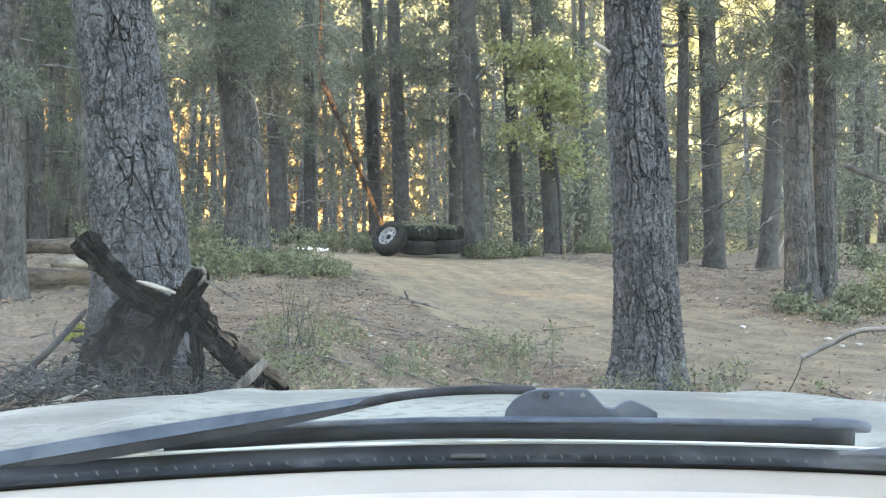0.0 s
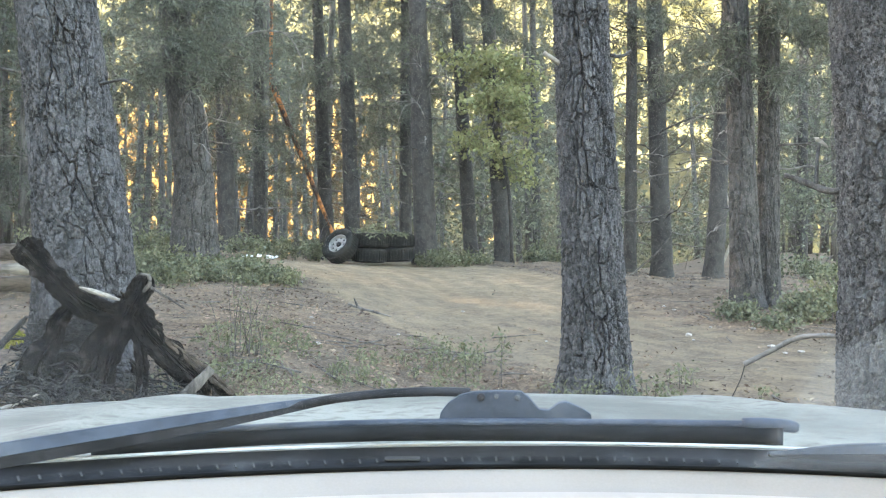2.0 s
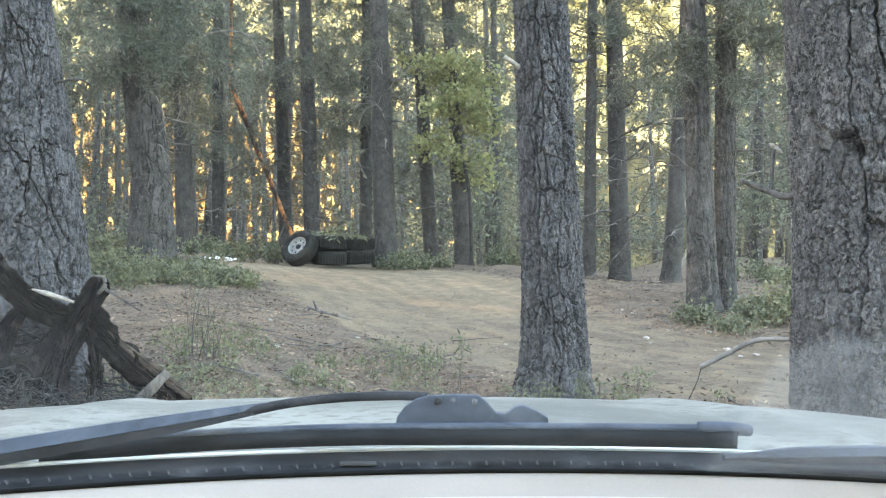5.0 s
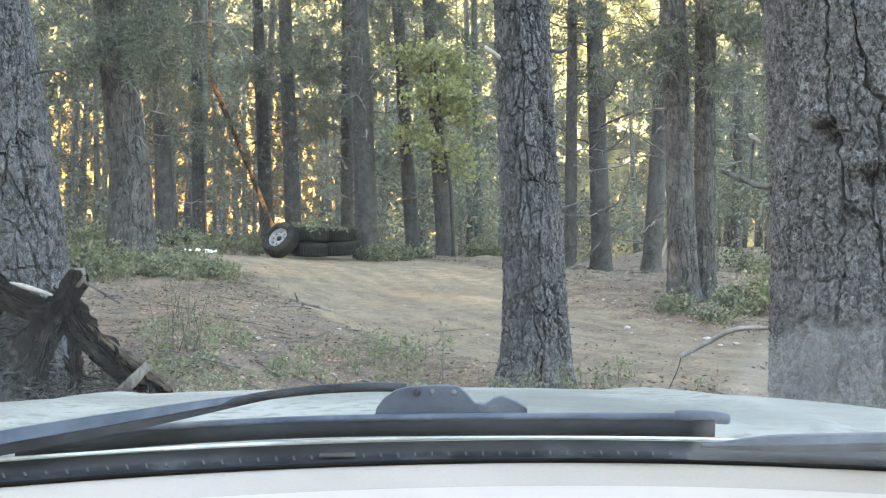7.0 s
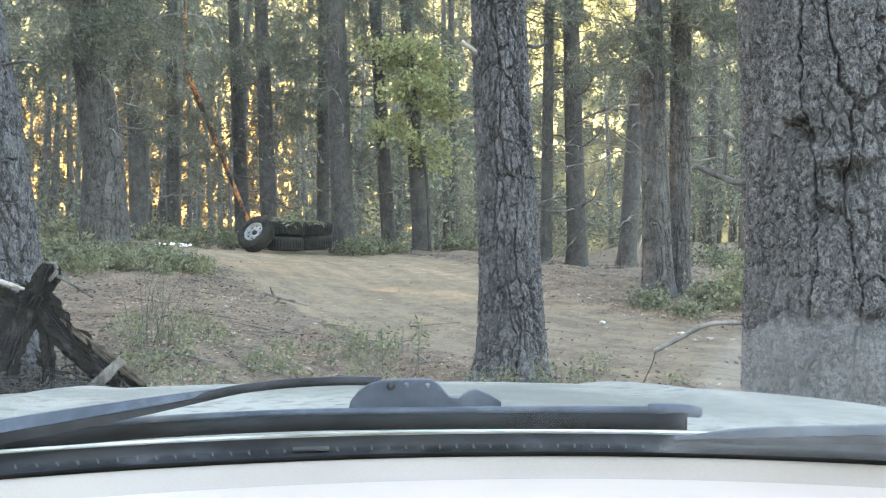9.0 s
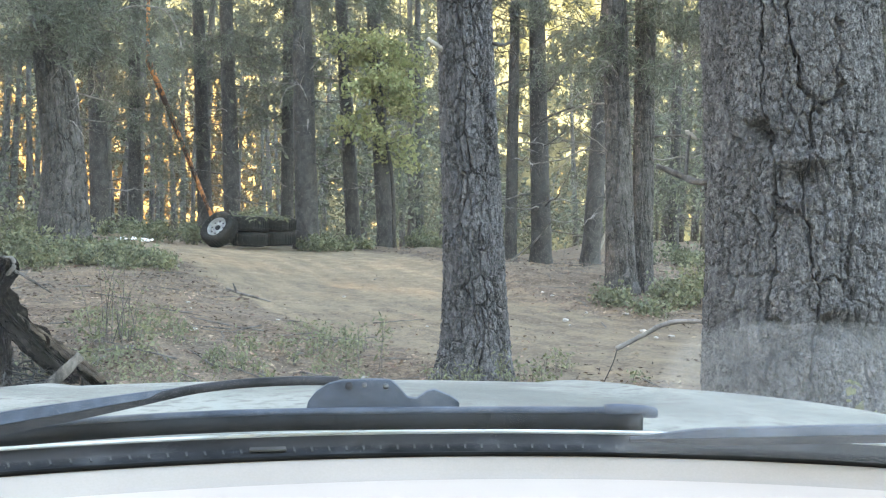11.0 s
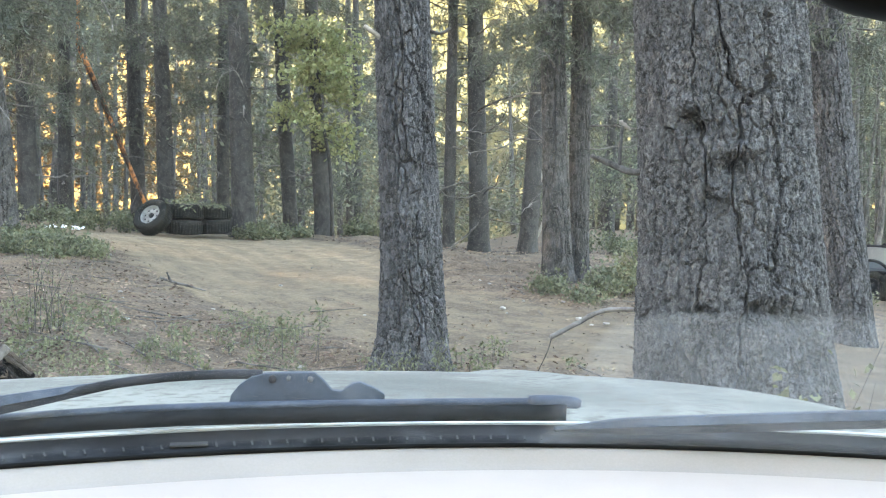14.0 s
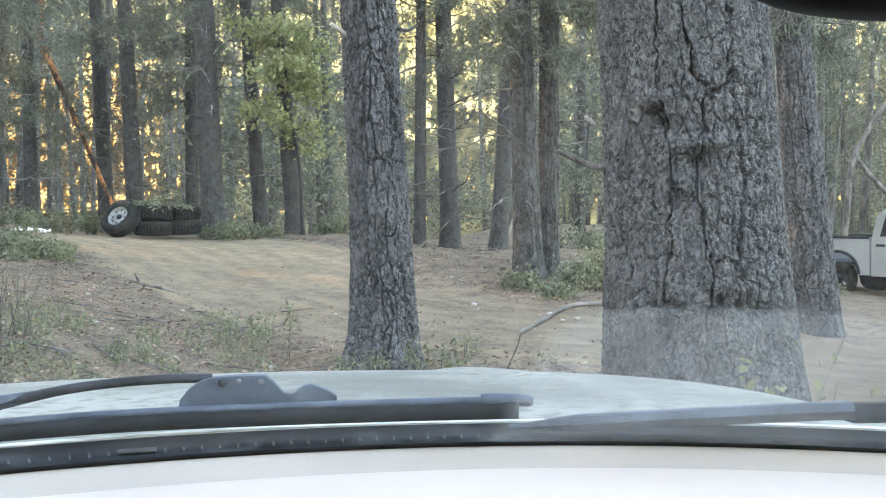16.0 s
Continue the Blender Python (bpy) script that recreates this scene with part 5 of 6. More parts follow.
def make_wipers(car):
    # driver's wiper: arm, yoke, blade
    arm = np.array([(-0.62, 0.86, 1.226), (-0.43, 0.925, 1.246), (-0.30, 0.965, 1.262), (-0.165, 1.0, 1.2785), (-0.085, 1.02, 1.2885), (-0.045, 1.027, 1.2935)])
    thin = 1.25 - 0.8 * step(0.35, 1.0, np.linspace(0, 1, 40))
    wiper = part("wiper_arm", *sweep(spline(arm, 40), [(-0.011, -0.002), (0.010, -0.002), (0.008, 0.0065), (-0.006, 0.0075)], thin), WIPER_METAL, car, "blue-grey wiper arm", False)
    part("arm_underside", *sweep(spline(arm, 40), [(-0.011, -0.011), (0.010, -0.011), (0.010, -0.0025), (-0.0105, -0.0025)], thin), BLACK, wiper, smooth=False)
    rod = spline([(-0.12, 1.012, 1.281), (-0.06, 1.024, 1.292), (0.0, 1.028, 1.2985), (0.06, 1.026, 1.301), (0.098, 1.022, 1.3005)], 30)
    part("arm_rod", *sweep(rod, [(-0.006, -0.005), (0.006, -0.005), (0.007, 0.0), (0.004, 0.0035), (-0.004, 0.0035), (-0.007, 0.0)]), BLACK, wiper)
    outline = [(0.064, 1.2715), (0.066, 1.281), (0.074, 1.291), (0.086, 1.299), (0.1, 1.3025), (0.13, 1.304), (0.15, 1.3035), (0.158, 1.297), (0.168, 1.2855), (0.178, 1.2845), (0.188, 1.292), (0.196, 1.294),
               (0.212, 1.2875), (0.222, 1.281), (0.222, 1.2745), (0.15, 1.2725)]
    yoke = bpart("blade_yoke", slab(outline, 0.012, "y", 0.0012), WIPER_METAL, wiper, "blue-grey plastic blade clip")
    yoke.matrix_local = pose(0, 1.010, 0, 0, 0, 0) @ Matrix.Translation((0.064, 0, 0)) @ pose(0, 0, 0, 0, 0, -8) @ Matrix.Translation((-0.064, 0, 0))
    for bx, bz, r in ((0.108, 1.2975, 0.004), (0.124, 1.2985, 0.0025), (0.146, 1.2975, 0.003)):
        bt = part("rivet", *lathe([(0.0, -0.004), (r, -0.004), (r, 0.001), (r * 0.6, 0.002), (0.0, 0.002)], 14, "y"), BLACK if r > 0.0035 else RIVET, yoke, "dark hole" if r > 0.0035 else "pale metal rivet")
        bt.matrix_local = Matrix.Translation((bx, -0.0005, bz))
    path = spline([(-0.30, 1.038, 1.2425), (-0.214, 1.035, 1.2495), (-0.12, 1.027, 1.2565), (0.0, 1.014, 1.2625), (0.12, 0.992, 1.2665), (0.25, 0.955, 1.2715), (0.34, 0.922, 1.2755), (0.385, 0.904, 1.2775)], 60)
    part("blade_spine", *sweep(path + np.array([0, 0, 0.0068]), [(-0.006, -0.002), (0.006, -0.002), (0.007, 0.001), (0.0, 0.0038), (-0.005, 0.002)]), WIPER_METAL, wiper, "grey blade spine")
    part("blade_rubber", *sweep(path, [(-0.005, -0.0115), (0.001, -0.0125), (0.006, -0.005), (0.007, 0.005), (-0.006, 0.005)]), WIPER_RUBBER, wiper, "black rubber blade")
    cap = spline([(0.352, 0.9165, 1.2838), (0.375, 0.908, 1.2842), (0.392, 0.9015, 1.2835), (0.4, 0.898, 1.2825)], 12)
    part("end_cap", *tube(cap, np.array([.0055, .006, .0062, .0062, .0062, .0062, .0062, .006, .0058, .0055, .0048, .003]), 10), WIPER_METAL, wiper)
    # passenger's wiper: pivot cover and arm
    arm2 = spline([(0.40, 0.972, 1.243), (0.46, 0.935, 1.2525), (0.53, 0.9, 1.260), (0.62, 0.86, 1.268), (0.70, 0.82, 1.2755)], 40)
    grow = step(0.0, 0.3, np.linspace(0, 1, 40)) * 0.7 + 0.3
    pieces = []
    for prof, nm, mt in (([(-0.010, -0.001), (0.010, -0.001), (0.008, 0.006), (-0.007, 0.007)], "wiper_arm", WIPER_METAL), ([(-0.011, -0.009), (0.010, -0.009), (0.010, -0.0015), (-0.0105, -0.0015)], "arm_underside", BLACK)):
        rings = np.concatenate([arm2[:, None, :] + np.concatenate([np.zeros((40, 4, 1)), np.array(prof)[None] * grow[:, None, None]], -1)], 0)
        rings = np.concatenate([np.repeat(rings[:1].mean(1, keepdims=True), 4, 1), rings, np.repeat(rings[-1:].mean(1, keepdims=True), 4, 1)], 0)
        pieces.append((nm, rings.reshape(-1, 3), mt))
    other = part("wiper_arm", pieces[0][1], grid_faces(42, 4, True), WIPER_METAL, car, "blue-grey wiper arm", smooth=False)
    part("arm_underside", pieces[1][1], grid_faces(42, 4, True), BLACK, other, smooth=False)
    b2 = spline([(0.70, 0.82, 1.274), (0.76, 0.79, 1.277), (0.84, 0.74, 1.279)], 14)
    part("blade_rubber", *sweep(b2, [(-0.008, -0.012), (0.008, -0.012), (0.009, 0.006), (-0.009, 0.006)]), WIPER_RUBBER, other, "black rubber blade")


make_car()


# ---- charred stump ----
def make_stump():
    b = np.array([-2.15, 7.35, float(lie(-2.15, 7.35))])
    ob = root("stump", *b, "charred upturned stump with broken roots, against the pine", "stump")
    def loc(p):
        return np.array(p, float) - b
    def add(name, pts, radii, seed, mat=CHAR, n=90, rough=0.7, label="", sides=64, flute=0.65):
        r = spline(np.array(radii, float)[:, None], n)[:, 0]
        return part(name, *tube(spline(loc(pts), n), r, sides, rough, seed, flute=flute), mat, ob, label, smooth=False)
    add("stump_body", [(-2.3, 7.42, 0.15), (-2.25, 7.4, 0.45), (-2.16, 7.36, 0.72), (-2.04, 7.34, 0.95), (-1.95, 7.32, 1.1)], [0.19, 0.16, 0.15, 0.145, 0.115], 2)
    add("root", [(-1.93, 7.36, 0.96), (-2.1, 7.32, 1.01), (-2.3, 7.27, 1.1), (-2.46, 7.22, 1.25), (-2.62, 7.2, 1.43), (-2.71, 7.2, 1.54)], [0.11, 0.11, 0.115, 0.12, 0.115, 0.095], 3, rough=0.6)
    add("root", [(-2.04, 7.36, 0.9), (-1.95, 7.32, 1.06), (-1.88, 7.3, 1.17), (-1.85, 7.3, 1.26), (-1.84, 7.3, 1.31)], [0.13, 0.11, 0.10, 0.09, 0.05], 4)
    add("root", [(-1.95, 7.34, 1.02), (-1.83, 7.4, 0.84), (-1.66, 7.48, 0.65), (-1.47, 7.55, 0.47), (-1.26, 7.6, 0.29)], [0.12, 0.14, 0.13, 0.115, 0.095], 5, rough=0.5)
    add("root", [(-2.38, 7.3, 1.08), (-2.47, 7.28, 0.96), (-2.5, 7.26, 0.82), (-2.58, 7.2, 0.66), (-2.62, 7.15, 0.4)], [0.06, 0.07, 0.085, 0.13, 0.16], 6)
    add("root", [(-2.62, 7.4, 0.2), (-2.5, 7.35, 0.5), (-2.42, 7.36, 0.62), (-2.3, 7.38, 0.5)], [0.18, 0.18, 0.14, 0.10], 7)
    add("root", [(-2.0, 7.3, 0.95), (-2.06, 7.24, 0.75), (-2.12, 7.2, 0.5), (-2.1, 7.16, 0.2)], [0.08, 0.09, 0.09, 0.09], 12)
    add("root", [(-1.9, 7.34, 0.85), (-1.86, 7.3, 0.6), (-1.84, 7.26, 0.35), (-1.8, 7.22, 0.15)], [0.06, 0.05, 0.05, 0.06], 13)
    add("root", [(-2.05, 7.24, 0.42), (-1.9, 7.16, 0.36), (-1.76, 7.12, 0.28), (-1.62, 7.1, 0.16)], [0.035, 0.04, 0.035, 0.02], 14, n=40)
    add("weathered_strip", [(-1.79, 7.33, 0.9), (-1.62, 7.40, 0.735), (-1.42, 7.47, 0.56), (-1.22, 7.53, 0.38)], [0.010, 0.03, 0.04, 0.028], 15, ROTLOG, 60, 0.5, "grey weathered wood along the root")
    for k, (hx, hz) in enumerate(((-1.72, 0.82), (-1.58, 0.70), (-2.0, 1.12), (-1.93, 0.6), (-2.5, 1.18), (-1.4, 0.5))):
        add("snag", [(hx, 7.32, hz - 0.03), (hx + 0.01, 7.28, hz + 0.02), (hx - 0.015, 7.27, hz + 0.06)], [0.022, 0.014, 0.004], 17 + k, CHAR, 10, 0.4, sides=10, flute=0)
    add("splinter", [(-2.28, 7.15, 1.215), (-2.16, 7.18, 1.175), (-2.0, 7.2, 1.12)], [0.006, 0.019, 0.009], 8, PALEWOOD, 14, 0.4, "pale splintered wood", sides=14, flute=0)
    add("hook", [(-1.84, 7.24, 1.18), (-1.79, 7.22, 1.24), (-1.80, 7.22, 1.30), (-1.87, 7.22, 1.31)], [0.012, 0.016, 0.012, 0.005], 9, DEADWOOD, 16, 0.4, "grey hooked root tip", sides=14, flute=0)
    add("twig", [(-1.80, 7.26, 1.22), (-1.68, 7.28, 1.14), (-1.55, 7.3, 1.05)], [0.012, 0.009, 0.004], 10, DEADWOOD, 12, sides=10, flute=0)
    board = spline(loc([(-1.58, 7.22, 0.36), (-1.45, 7.22, 0.49), (-1.33, 7.22, 0.61)]), 24)
    part("slab_of_wood", *tube(board, np.concatenate([[0.035], np.linspace(0.044, 0.036, 22), [0.03]]), 16, 0.25, 11, squash=(0.35, 1)), DEADWOOD, ob, "grey weathered wood slab", smooth=False)


make_stump()


def debris_stick(pts, radii, label, mat=DEADWOOD, seed=0):
    pts = np.array(pts, float)
    b = pts[0].copy()
    n = 16
    r = spline(np.array(radii, float)[:, None], n)[:, 0]
    ob = part("dead_branch", *tube(spline(pts - b, n), r, 8, 0.3, seed), mat)
    ob.location = b
    return tagged(ob, label, "dead branch", "dead branches on the forest floor")


def on_ground(x, y, up=0.0):
    return (x, y, float(lie(x, y)) + up)


debris_stick([(-3.35, 7.4, 0.42), (-3.1, 7.45, 0.62), (-2.85, 7.5, 0.9), (-2.78, 7.5, 0.98)], [0.024, 0.027, 0.025, 0.012], "dark grey dead branch propped against the stump", BRUSH, seed=1)
debris_stick([(-3.0, 7.47, 0.72), (-3.02, 7.46, 0.82), (-2.99, 7.46, 0.9)], [0.013, 0.01, 0.006], "short pale branch forking from the propped one", seed=11)
debris_stick([(-3.0, 6.7, 0.28), (-2.7, 6.72, 0.38), (-2.4, 6.75, 0.5)], [0.018, 0.016, 0.006], "pale dead branch lying by the stump", PALEWOOD, 2)
debris_stick([(-3.3, 7.0, 0.32), (-2.9, 7.05, 0.42), (-2.55, 7.1, 0.43)], [0.03, 0.03, 0.02], "grey dead branch lying on the brush heap", seed=3)
debris_stick([on_ground(-0.58, 12.5, 0.08), on_ground(-0.42, 12.47, 0.05), on_ground(-0.22, 12.4, 0.04), on_ground(-0.02, 12.35, 0.02)], [0.014, 0.018, 0.015, 0.007], "forked brown branch lying on the slope", seed=4)
debris_stick([on_ground(-0.45, 12.45, 0.06), on_ground(-0.5, 12.5, 0.16)], [0.018, 0.008], "short upright broken branch on the slope", seed=5)
debris_stick([on_ground(4.9, 19.6), (5.4, 19.5, 1.55), (5.75, 19.4, 2.0)], [0.02, 0.018, 0.006], "bare dead branch leaning by the slender pines", seed=6)
debris_stick([on_ground(7.0, 20.5), (7.35, 20.4, 2.1), (7.15, 20.4, 2.9), (7.3, 20.4, 3.9)], [0.035, 0.035, 0.03, 0.01], "pale crooked dead branch standing among the pines", PALEWOOD, 7)


debris_stick([(20.1, 26, -0.2), (20.29, 26, 1.67), (20.6, 26, 3.8), (21.9, 26, 5.7), (22.9, 26, 7.6)], [0.11, 0.1, 0.085, 0.06, 0.04], "pale bent dead stem behind the pickup truck", seed=8)
debris_stick([(20.65, 26, 3.7), (21.4, 25.8, 2.8), (22.2, 25.6, 2.1)], [0.07, 0.08, 0.06], "pale broken limb hanging behind the pickup truck", seed=9)


def make_log(x, y, z, length, r, turn, seed, mat, label):
    t = np.linspace(-0.5, 0.5, 14)
    p = np.stack([t * length, 0.02 * np.sin(t * 5), 0 * t], -1)
    ob = part("log", *tube(p, r * (1 + 0.12 * np.sin(t * 9 + seed)), 18, 0.4, seed), mat)
    ob.matrix_world = pose(x, y, z, 0, 0, turn)
    return tagged(ob, label, "log", "stacked logs")


make_log(-4.9, 12.8, float(lie(-4.9, 12.8)) + 0.55, 1.45, 0.10, -5, 1, ROTLOG, "brown barked log on top of the small stack")
make_log(-4.62, 12.6, float(lie(-4.8, 12.6)) + 0.36, 0.95, 0.075, 7, 2, STRIPPED, "pale stripped log in the small stack")
make_log(-5.3, 12.9, float(lie(-5.3, 12.9)) + 0.12, 1.9, 0.12, 3, 3, ROTLOG, "dark log under the small stack")


# ---- dumped tyres ----
def tyre_mesh(big, width):
    h = width / 2
    prof = [(0.58 * big, -h * 0.72), (0.66 * big, -h), (0.86 * big, -h * 1.02), (0.96 * big, -h * 0.86), (big, -h * 0.55), (big, h * 0.55), (0.96 * big, h * 0.86), (0.86 * big, h * 1.02), (0.66 * big, h), (0.58 * big, h * 0.72),
            (0.57 * big, h * 0.4), (0.57 * big, -h * 0.4), (0.58 * big, -h * 0.72)]
    return lathe(prof, 48)


def make_tyre(x, y, z, m, rim, label, big=0.37, width=0.29):
    ob = root("tyre", x, y, z, label, "tyre", "dumped tyres")
    ob.matrix_world = Matrix.Translation((x, y, z)) @ m
    body = part("tyre_body", *tyre_mesh(big, width), RUBBER, ob)
    lug = bmesh.new()
    box(lug, big - 0.004, big + 0.013, -0.016, 0.016, -width * 0.38, width * 0.38, 0.004)
    me = bpart("tread_lug", lug, RUBBER, body).data
    for k in range(1, 36):
        t = new("tread_lug", me)
        t.parent = body
        t.matrix_local = pose(0, 0, 0, 0, 0, k * 10)
    if rim:
        w = width / 2
        rm = part("rim", *lathe([(0.58 * big, w * 0.75), (0.56 * big, w * 0.82), (0.53 * big, w * 0.7), (0.51 * big, w * 0.35), (0.42 * big, w * 0.3), (0.34 * big, w * 0.45), (0.22 * big, w * 0.5), (0.16 * big, w * 0.35), (0.0, w * 0.33)], 36), RIM, ob, "dull silver steel rim")
        for k in range(8):
            hole = part("rim_hole", *lathe([(0.0, w * 0.40), (0.018, w * 0.40), (0.021, w * 0.36)], 12), BLACK, rm)
            hole.matrix_local = pose(math.cos(k * math.pi / 4) * 0.38 * big, math.sin(k * math.pi / 4) * 0.38 * big, 0.012)
        part("hub_cap", *lathe([(0.0, w * 0.62), (0.12 * big, w * 0.6), (0.15 * big, w * 0.45), (0.15 * big, w * 0.3)], 20), BLACK, rm)
    return ob


tg = float(lie(-1.1, 20))
make_tyre(-1.10, 20.0, tg + 0.325, look((0, 0, 0), (0.50, 0.68, -0.54)).to_3x3().to_4x4(), True, "worn black tyre on a silver rim, tilted against others")
make_tyre(-0.52, 20.4, tg + 0.14, pose(0, 0, 0, 3, 2, 0), False, "worn black tyre lying flat under another")
make_tyre(-0.50, 20.42, tg + 0.43, pose(0, 0, 0, -3, 4, 40), False, "worn black tyre lying flat on another")
make_tyre(0.06, 20.85, tg + 0.16, pose(0, 0, 0, 2, -3, 10), False, "worn black tyre lying flat behind the pile")
make_tyre(0.08, 20.9, tg + 0.46, pose(0, 0, 0, 2, -2, 60), False, "worn black tyre stacked behind the pile")


def make_litter():
    rng = np.random.default_rng(8)
    for k in range(7):
        bm = bmesh.new()
        bmesh.ops.create_icosphere(bm, subdivisions=2, radius=0.06 + 0.03 * (k % 2))
        for v in bm.verts:
            v.co *= 0.6 + 0.7 * noise.noise(v.co * 14 + Vector((k * 3.1, 0, 0)))
            v.co.z *= 0.6
        x, y = -2.85 + k * 0.075 + rng.normal(0, 0.05), 19.2 + rng.normal(0, 0.2)
        ob = bpart("litter", bm, LITTER_WHITE, smooth=False)
        ob.location = on_ground(x, y, 0.04)
        tagged(ob, "crumpled white plastic litter lying by the brambles", "litter", "white litter")


make_litter()


# ---- pickup truck ----
def make_truck():
    ob = root("pickup_truck", 15.6, 19.5, -0.07, "silver pickup truck parked beyond the pines", "pickup truck", turn=-66)
    W = 1.0
    def arch(cx, r, z0, n=11):
        return [(cx + r * math.cos(a), z0 + r * math.sin(a)) for a in np.linspace(math.pi, 0, n)]
    side = [(-1.25, 0.62), (-0.52, 0.55)] + arch(0.0, 0.50, 0.50) + [(0.52, 0.48), (0.77, 0.48), (0.77, 1.22), (0.72, 1.30), (-1.2, 1.33), (-1.27, 1.2)]
    for y in (-W, W - 0.08):
        p = bpart("bed_side", slab(side, 0.08, "y", 0.012), PAINT_TRUCK, ob)
        p.matrix_local = Matrix.Translation((0, y, 0))
        fl = part("fender_flare", *tube(np.array([(x, 0, z) for x, z in arch(0.0, 0.52, 0.50, 15)]), 0.035, 8), BLACK, ob, "dark wheel arch flare")
        fl.matrix_local = Matrix.Translation((0, y + (0.0 if y < 0 else 0.08), 0))
        rail = bmesh.new()
        box(rail, -1.22, 0.72, y - 0.01, y + 0.09, 1.32, 1.36, 0.01)
        bpart("bed_rail", rail, BLACK, ob, "black bed rail cap")
        cab = [(0.8, 0.46), (3.0, 0.46), (3.0, 1.3), (2.55, 1.36), (2.1, 1.9), (1.1, 1.93), (0.93, 1.85), (0.8, 1.3)]
        p = bpart("cab_side", slab(cab, 0.08, "y", 0.015), PAINT_TRUCK, ob)
        p.matrix_local = Matrix.Translation((0, y, 0))
        win = [(1.0, 1.36), (2.4, 1.36), (2.02, 1.82), (1.14, 1.84)]
        p = bpart("side_window", slab(win, 0.02, "y", 0.004), DARK_GLASS, ob, "dark side window")
        p.matrix_local = Matrix.Translation((0, y - 0.012 if y < 0 else y + 0.072, 0))
        hd = bmesh.new()
        box(hd, 0.92, 1.12, y - 0.03 if y < 0 else y + 0.08, y if y < 0 else y + 0.11, 1.14, 1.19, 0.01)
        bpart("door_handle", hd, BLACK, ob, "black door handle")
        fr = [(3.02, 0.5), (3.2, 0.5)] + arch(3.7, 0.48, 0.5) + [(4.2, 0.5), (4.45, 0.55), (4.45, 1.1), (4.35, 1.2), (3.02, 1.3)]
        p = bpart("front_fender", slab(fr, 0.08, "y", 0.015), PAINT_TRUCK, ob)
        p.matrix_local = Matrix.Translation((0, y, 0))
        for cx in (0.0, 3.7):
            wl = part("wheel", *tyre_mesh(0.39, 0.27), RUBBER, ob)
            wl.matrix_local = pose(cx, (-0.86 if y < 0 else 0.86), 0.39, 90, 0, 0)
            part("rim", *lathe([(0.225, 0.10), (0.2, 0.11), (0.17, 0.04), (0.07, 0.05), (0.05, 0.09), (0.0, 0.09)], 28), BLACK, wl)
            part("rim", *lathe([(0.225, -0.10), (0.2, -0.11), (0.17, -0.04), (0.07, -0.05), (0.05, -0.09), (0.0, -0.09)], 28), BLACK, wl)
    for nm, dims, mt in (("bed_floor", (-1.2, 0.95, -0.94, 0.94, 0.72, 0.78), BLACK), ("tailgate", (-1.28, -1.21, -0.98, 0.98, 0.72, 1.32), PAINT_TRUCK), ("bed_front", (0.7, 0.76, -0.94, 0.94, 0.75, 1.34), PAINT_TRUCK),
                         ("cab_back", (0.82, 0.87, -0.94, 0.94, 0.5, 1.4), PAINT_TRUCK), ("cab_floor", (0.85, 3.0, -0.94, 0.94, 0.46, 0.52), BLACK), ("roof", (1.05, 2.15, -0.96, 0.96, 1.9, 1.95), PAINT_TRUCK),
                         ("hood", (2.9, 4.4, -0.94, 0.94, 1.2, 1.29), PAINT_TRUCK), ("grille", (4.4, 4.48, -0.94, 0.94, 0.55, 1.2), BLACK), ("bumper", (-1.42, -1.3, -0.95, 0.95, 0.5, 0.68), CHROME),
                         ("rear_window", (0.92, 0.96, -0.85, 0.85, 1.42, 1.82), DARK_GLASS)):
        bm = bmesh.new()
        box(bm, *dims, 0.012)
        bpart(nm, bm, mt, ob)
    tb = bmesh.new()
    box(tb, 0.15, 0.66, -0.8, 0.8, 1.2, 1.42, 0.03)
    bpart("tool_box", tb, BLACK, ob, "dark tool box in the bed")


make_truck()


# ---- leafy things ----
def leafy(name, mat, rng, stems, leaf, n_leaf, spread, label, category, at, group="", droop=0.1, stem_mat=None):
    """A shrub: stems as paths from the foot, with leaves clustered along their outer parts."""
    ob = root(name, *at, label, category, group)
    pieces, pts = [], []
    for p, r in stems:
        pieces.append(tube(p, r, 5))
        k = rng.integers(len(p) // 3, len(p), n_leaf)
        pts.append(p[k] + rng.normal(0, spread, (n_leaf, 3)))
    part("stems", *join(pieces), stem_mat or DEADWOOD, ob)
    part("foliage", *leaf_quads(rng, np.vstack(pts), leaf[0], leaf[1], droop), mat, ob, smooth=False)
    return ob


def shrub(x, y, width, height, n, seed, label, leaf=(0.09, 0.06), n_leaf=40, mat=None, name="shrub", category="shrub", spread=0.07, group="", up=1.0):
    rng = np.random.default_rng(seed)
    stems = []
    for _ in range(n):
        a = rng.uniform(0, 2 * np.pi)
        r = rng.uniform(0, 1) ** 0.6 * width / 2
        foot = np.array([np.cos(a) * r * 0.75, np.sin(a) * r * 0.6, 0.0])
        foot[2] = float(lie(x + foot[0], y + foot[1])) - float(lie(x, y)) - 0.03
        h = height * rng.uniform(0.45, 1.0) * (1.1 - 0.6 * r / (width / 2))
        tip = foot + np.array([np.cos(a) * 0.3 * h + rng.normal(0, 0.1 * h), np.sin(a) * 0.3 * h, h * up])
        mid = (foot + tip) / 2 + np.array([rng.normal(0, 0.06 * h), rng.normal(0, 0.06 * h), 0.12 * h])
        p = spline([foot, mid, tip], 12)
        stems.append((p, np.linspace(0.006, 0.002, 12)))
    return leafy(name, mat or SHRUB_LEAF, rng, stems, leaf, n_leaf, spread, label, category, on_ground(x, y), group)


B = "brambles on the bank"
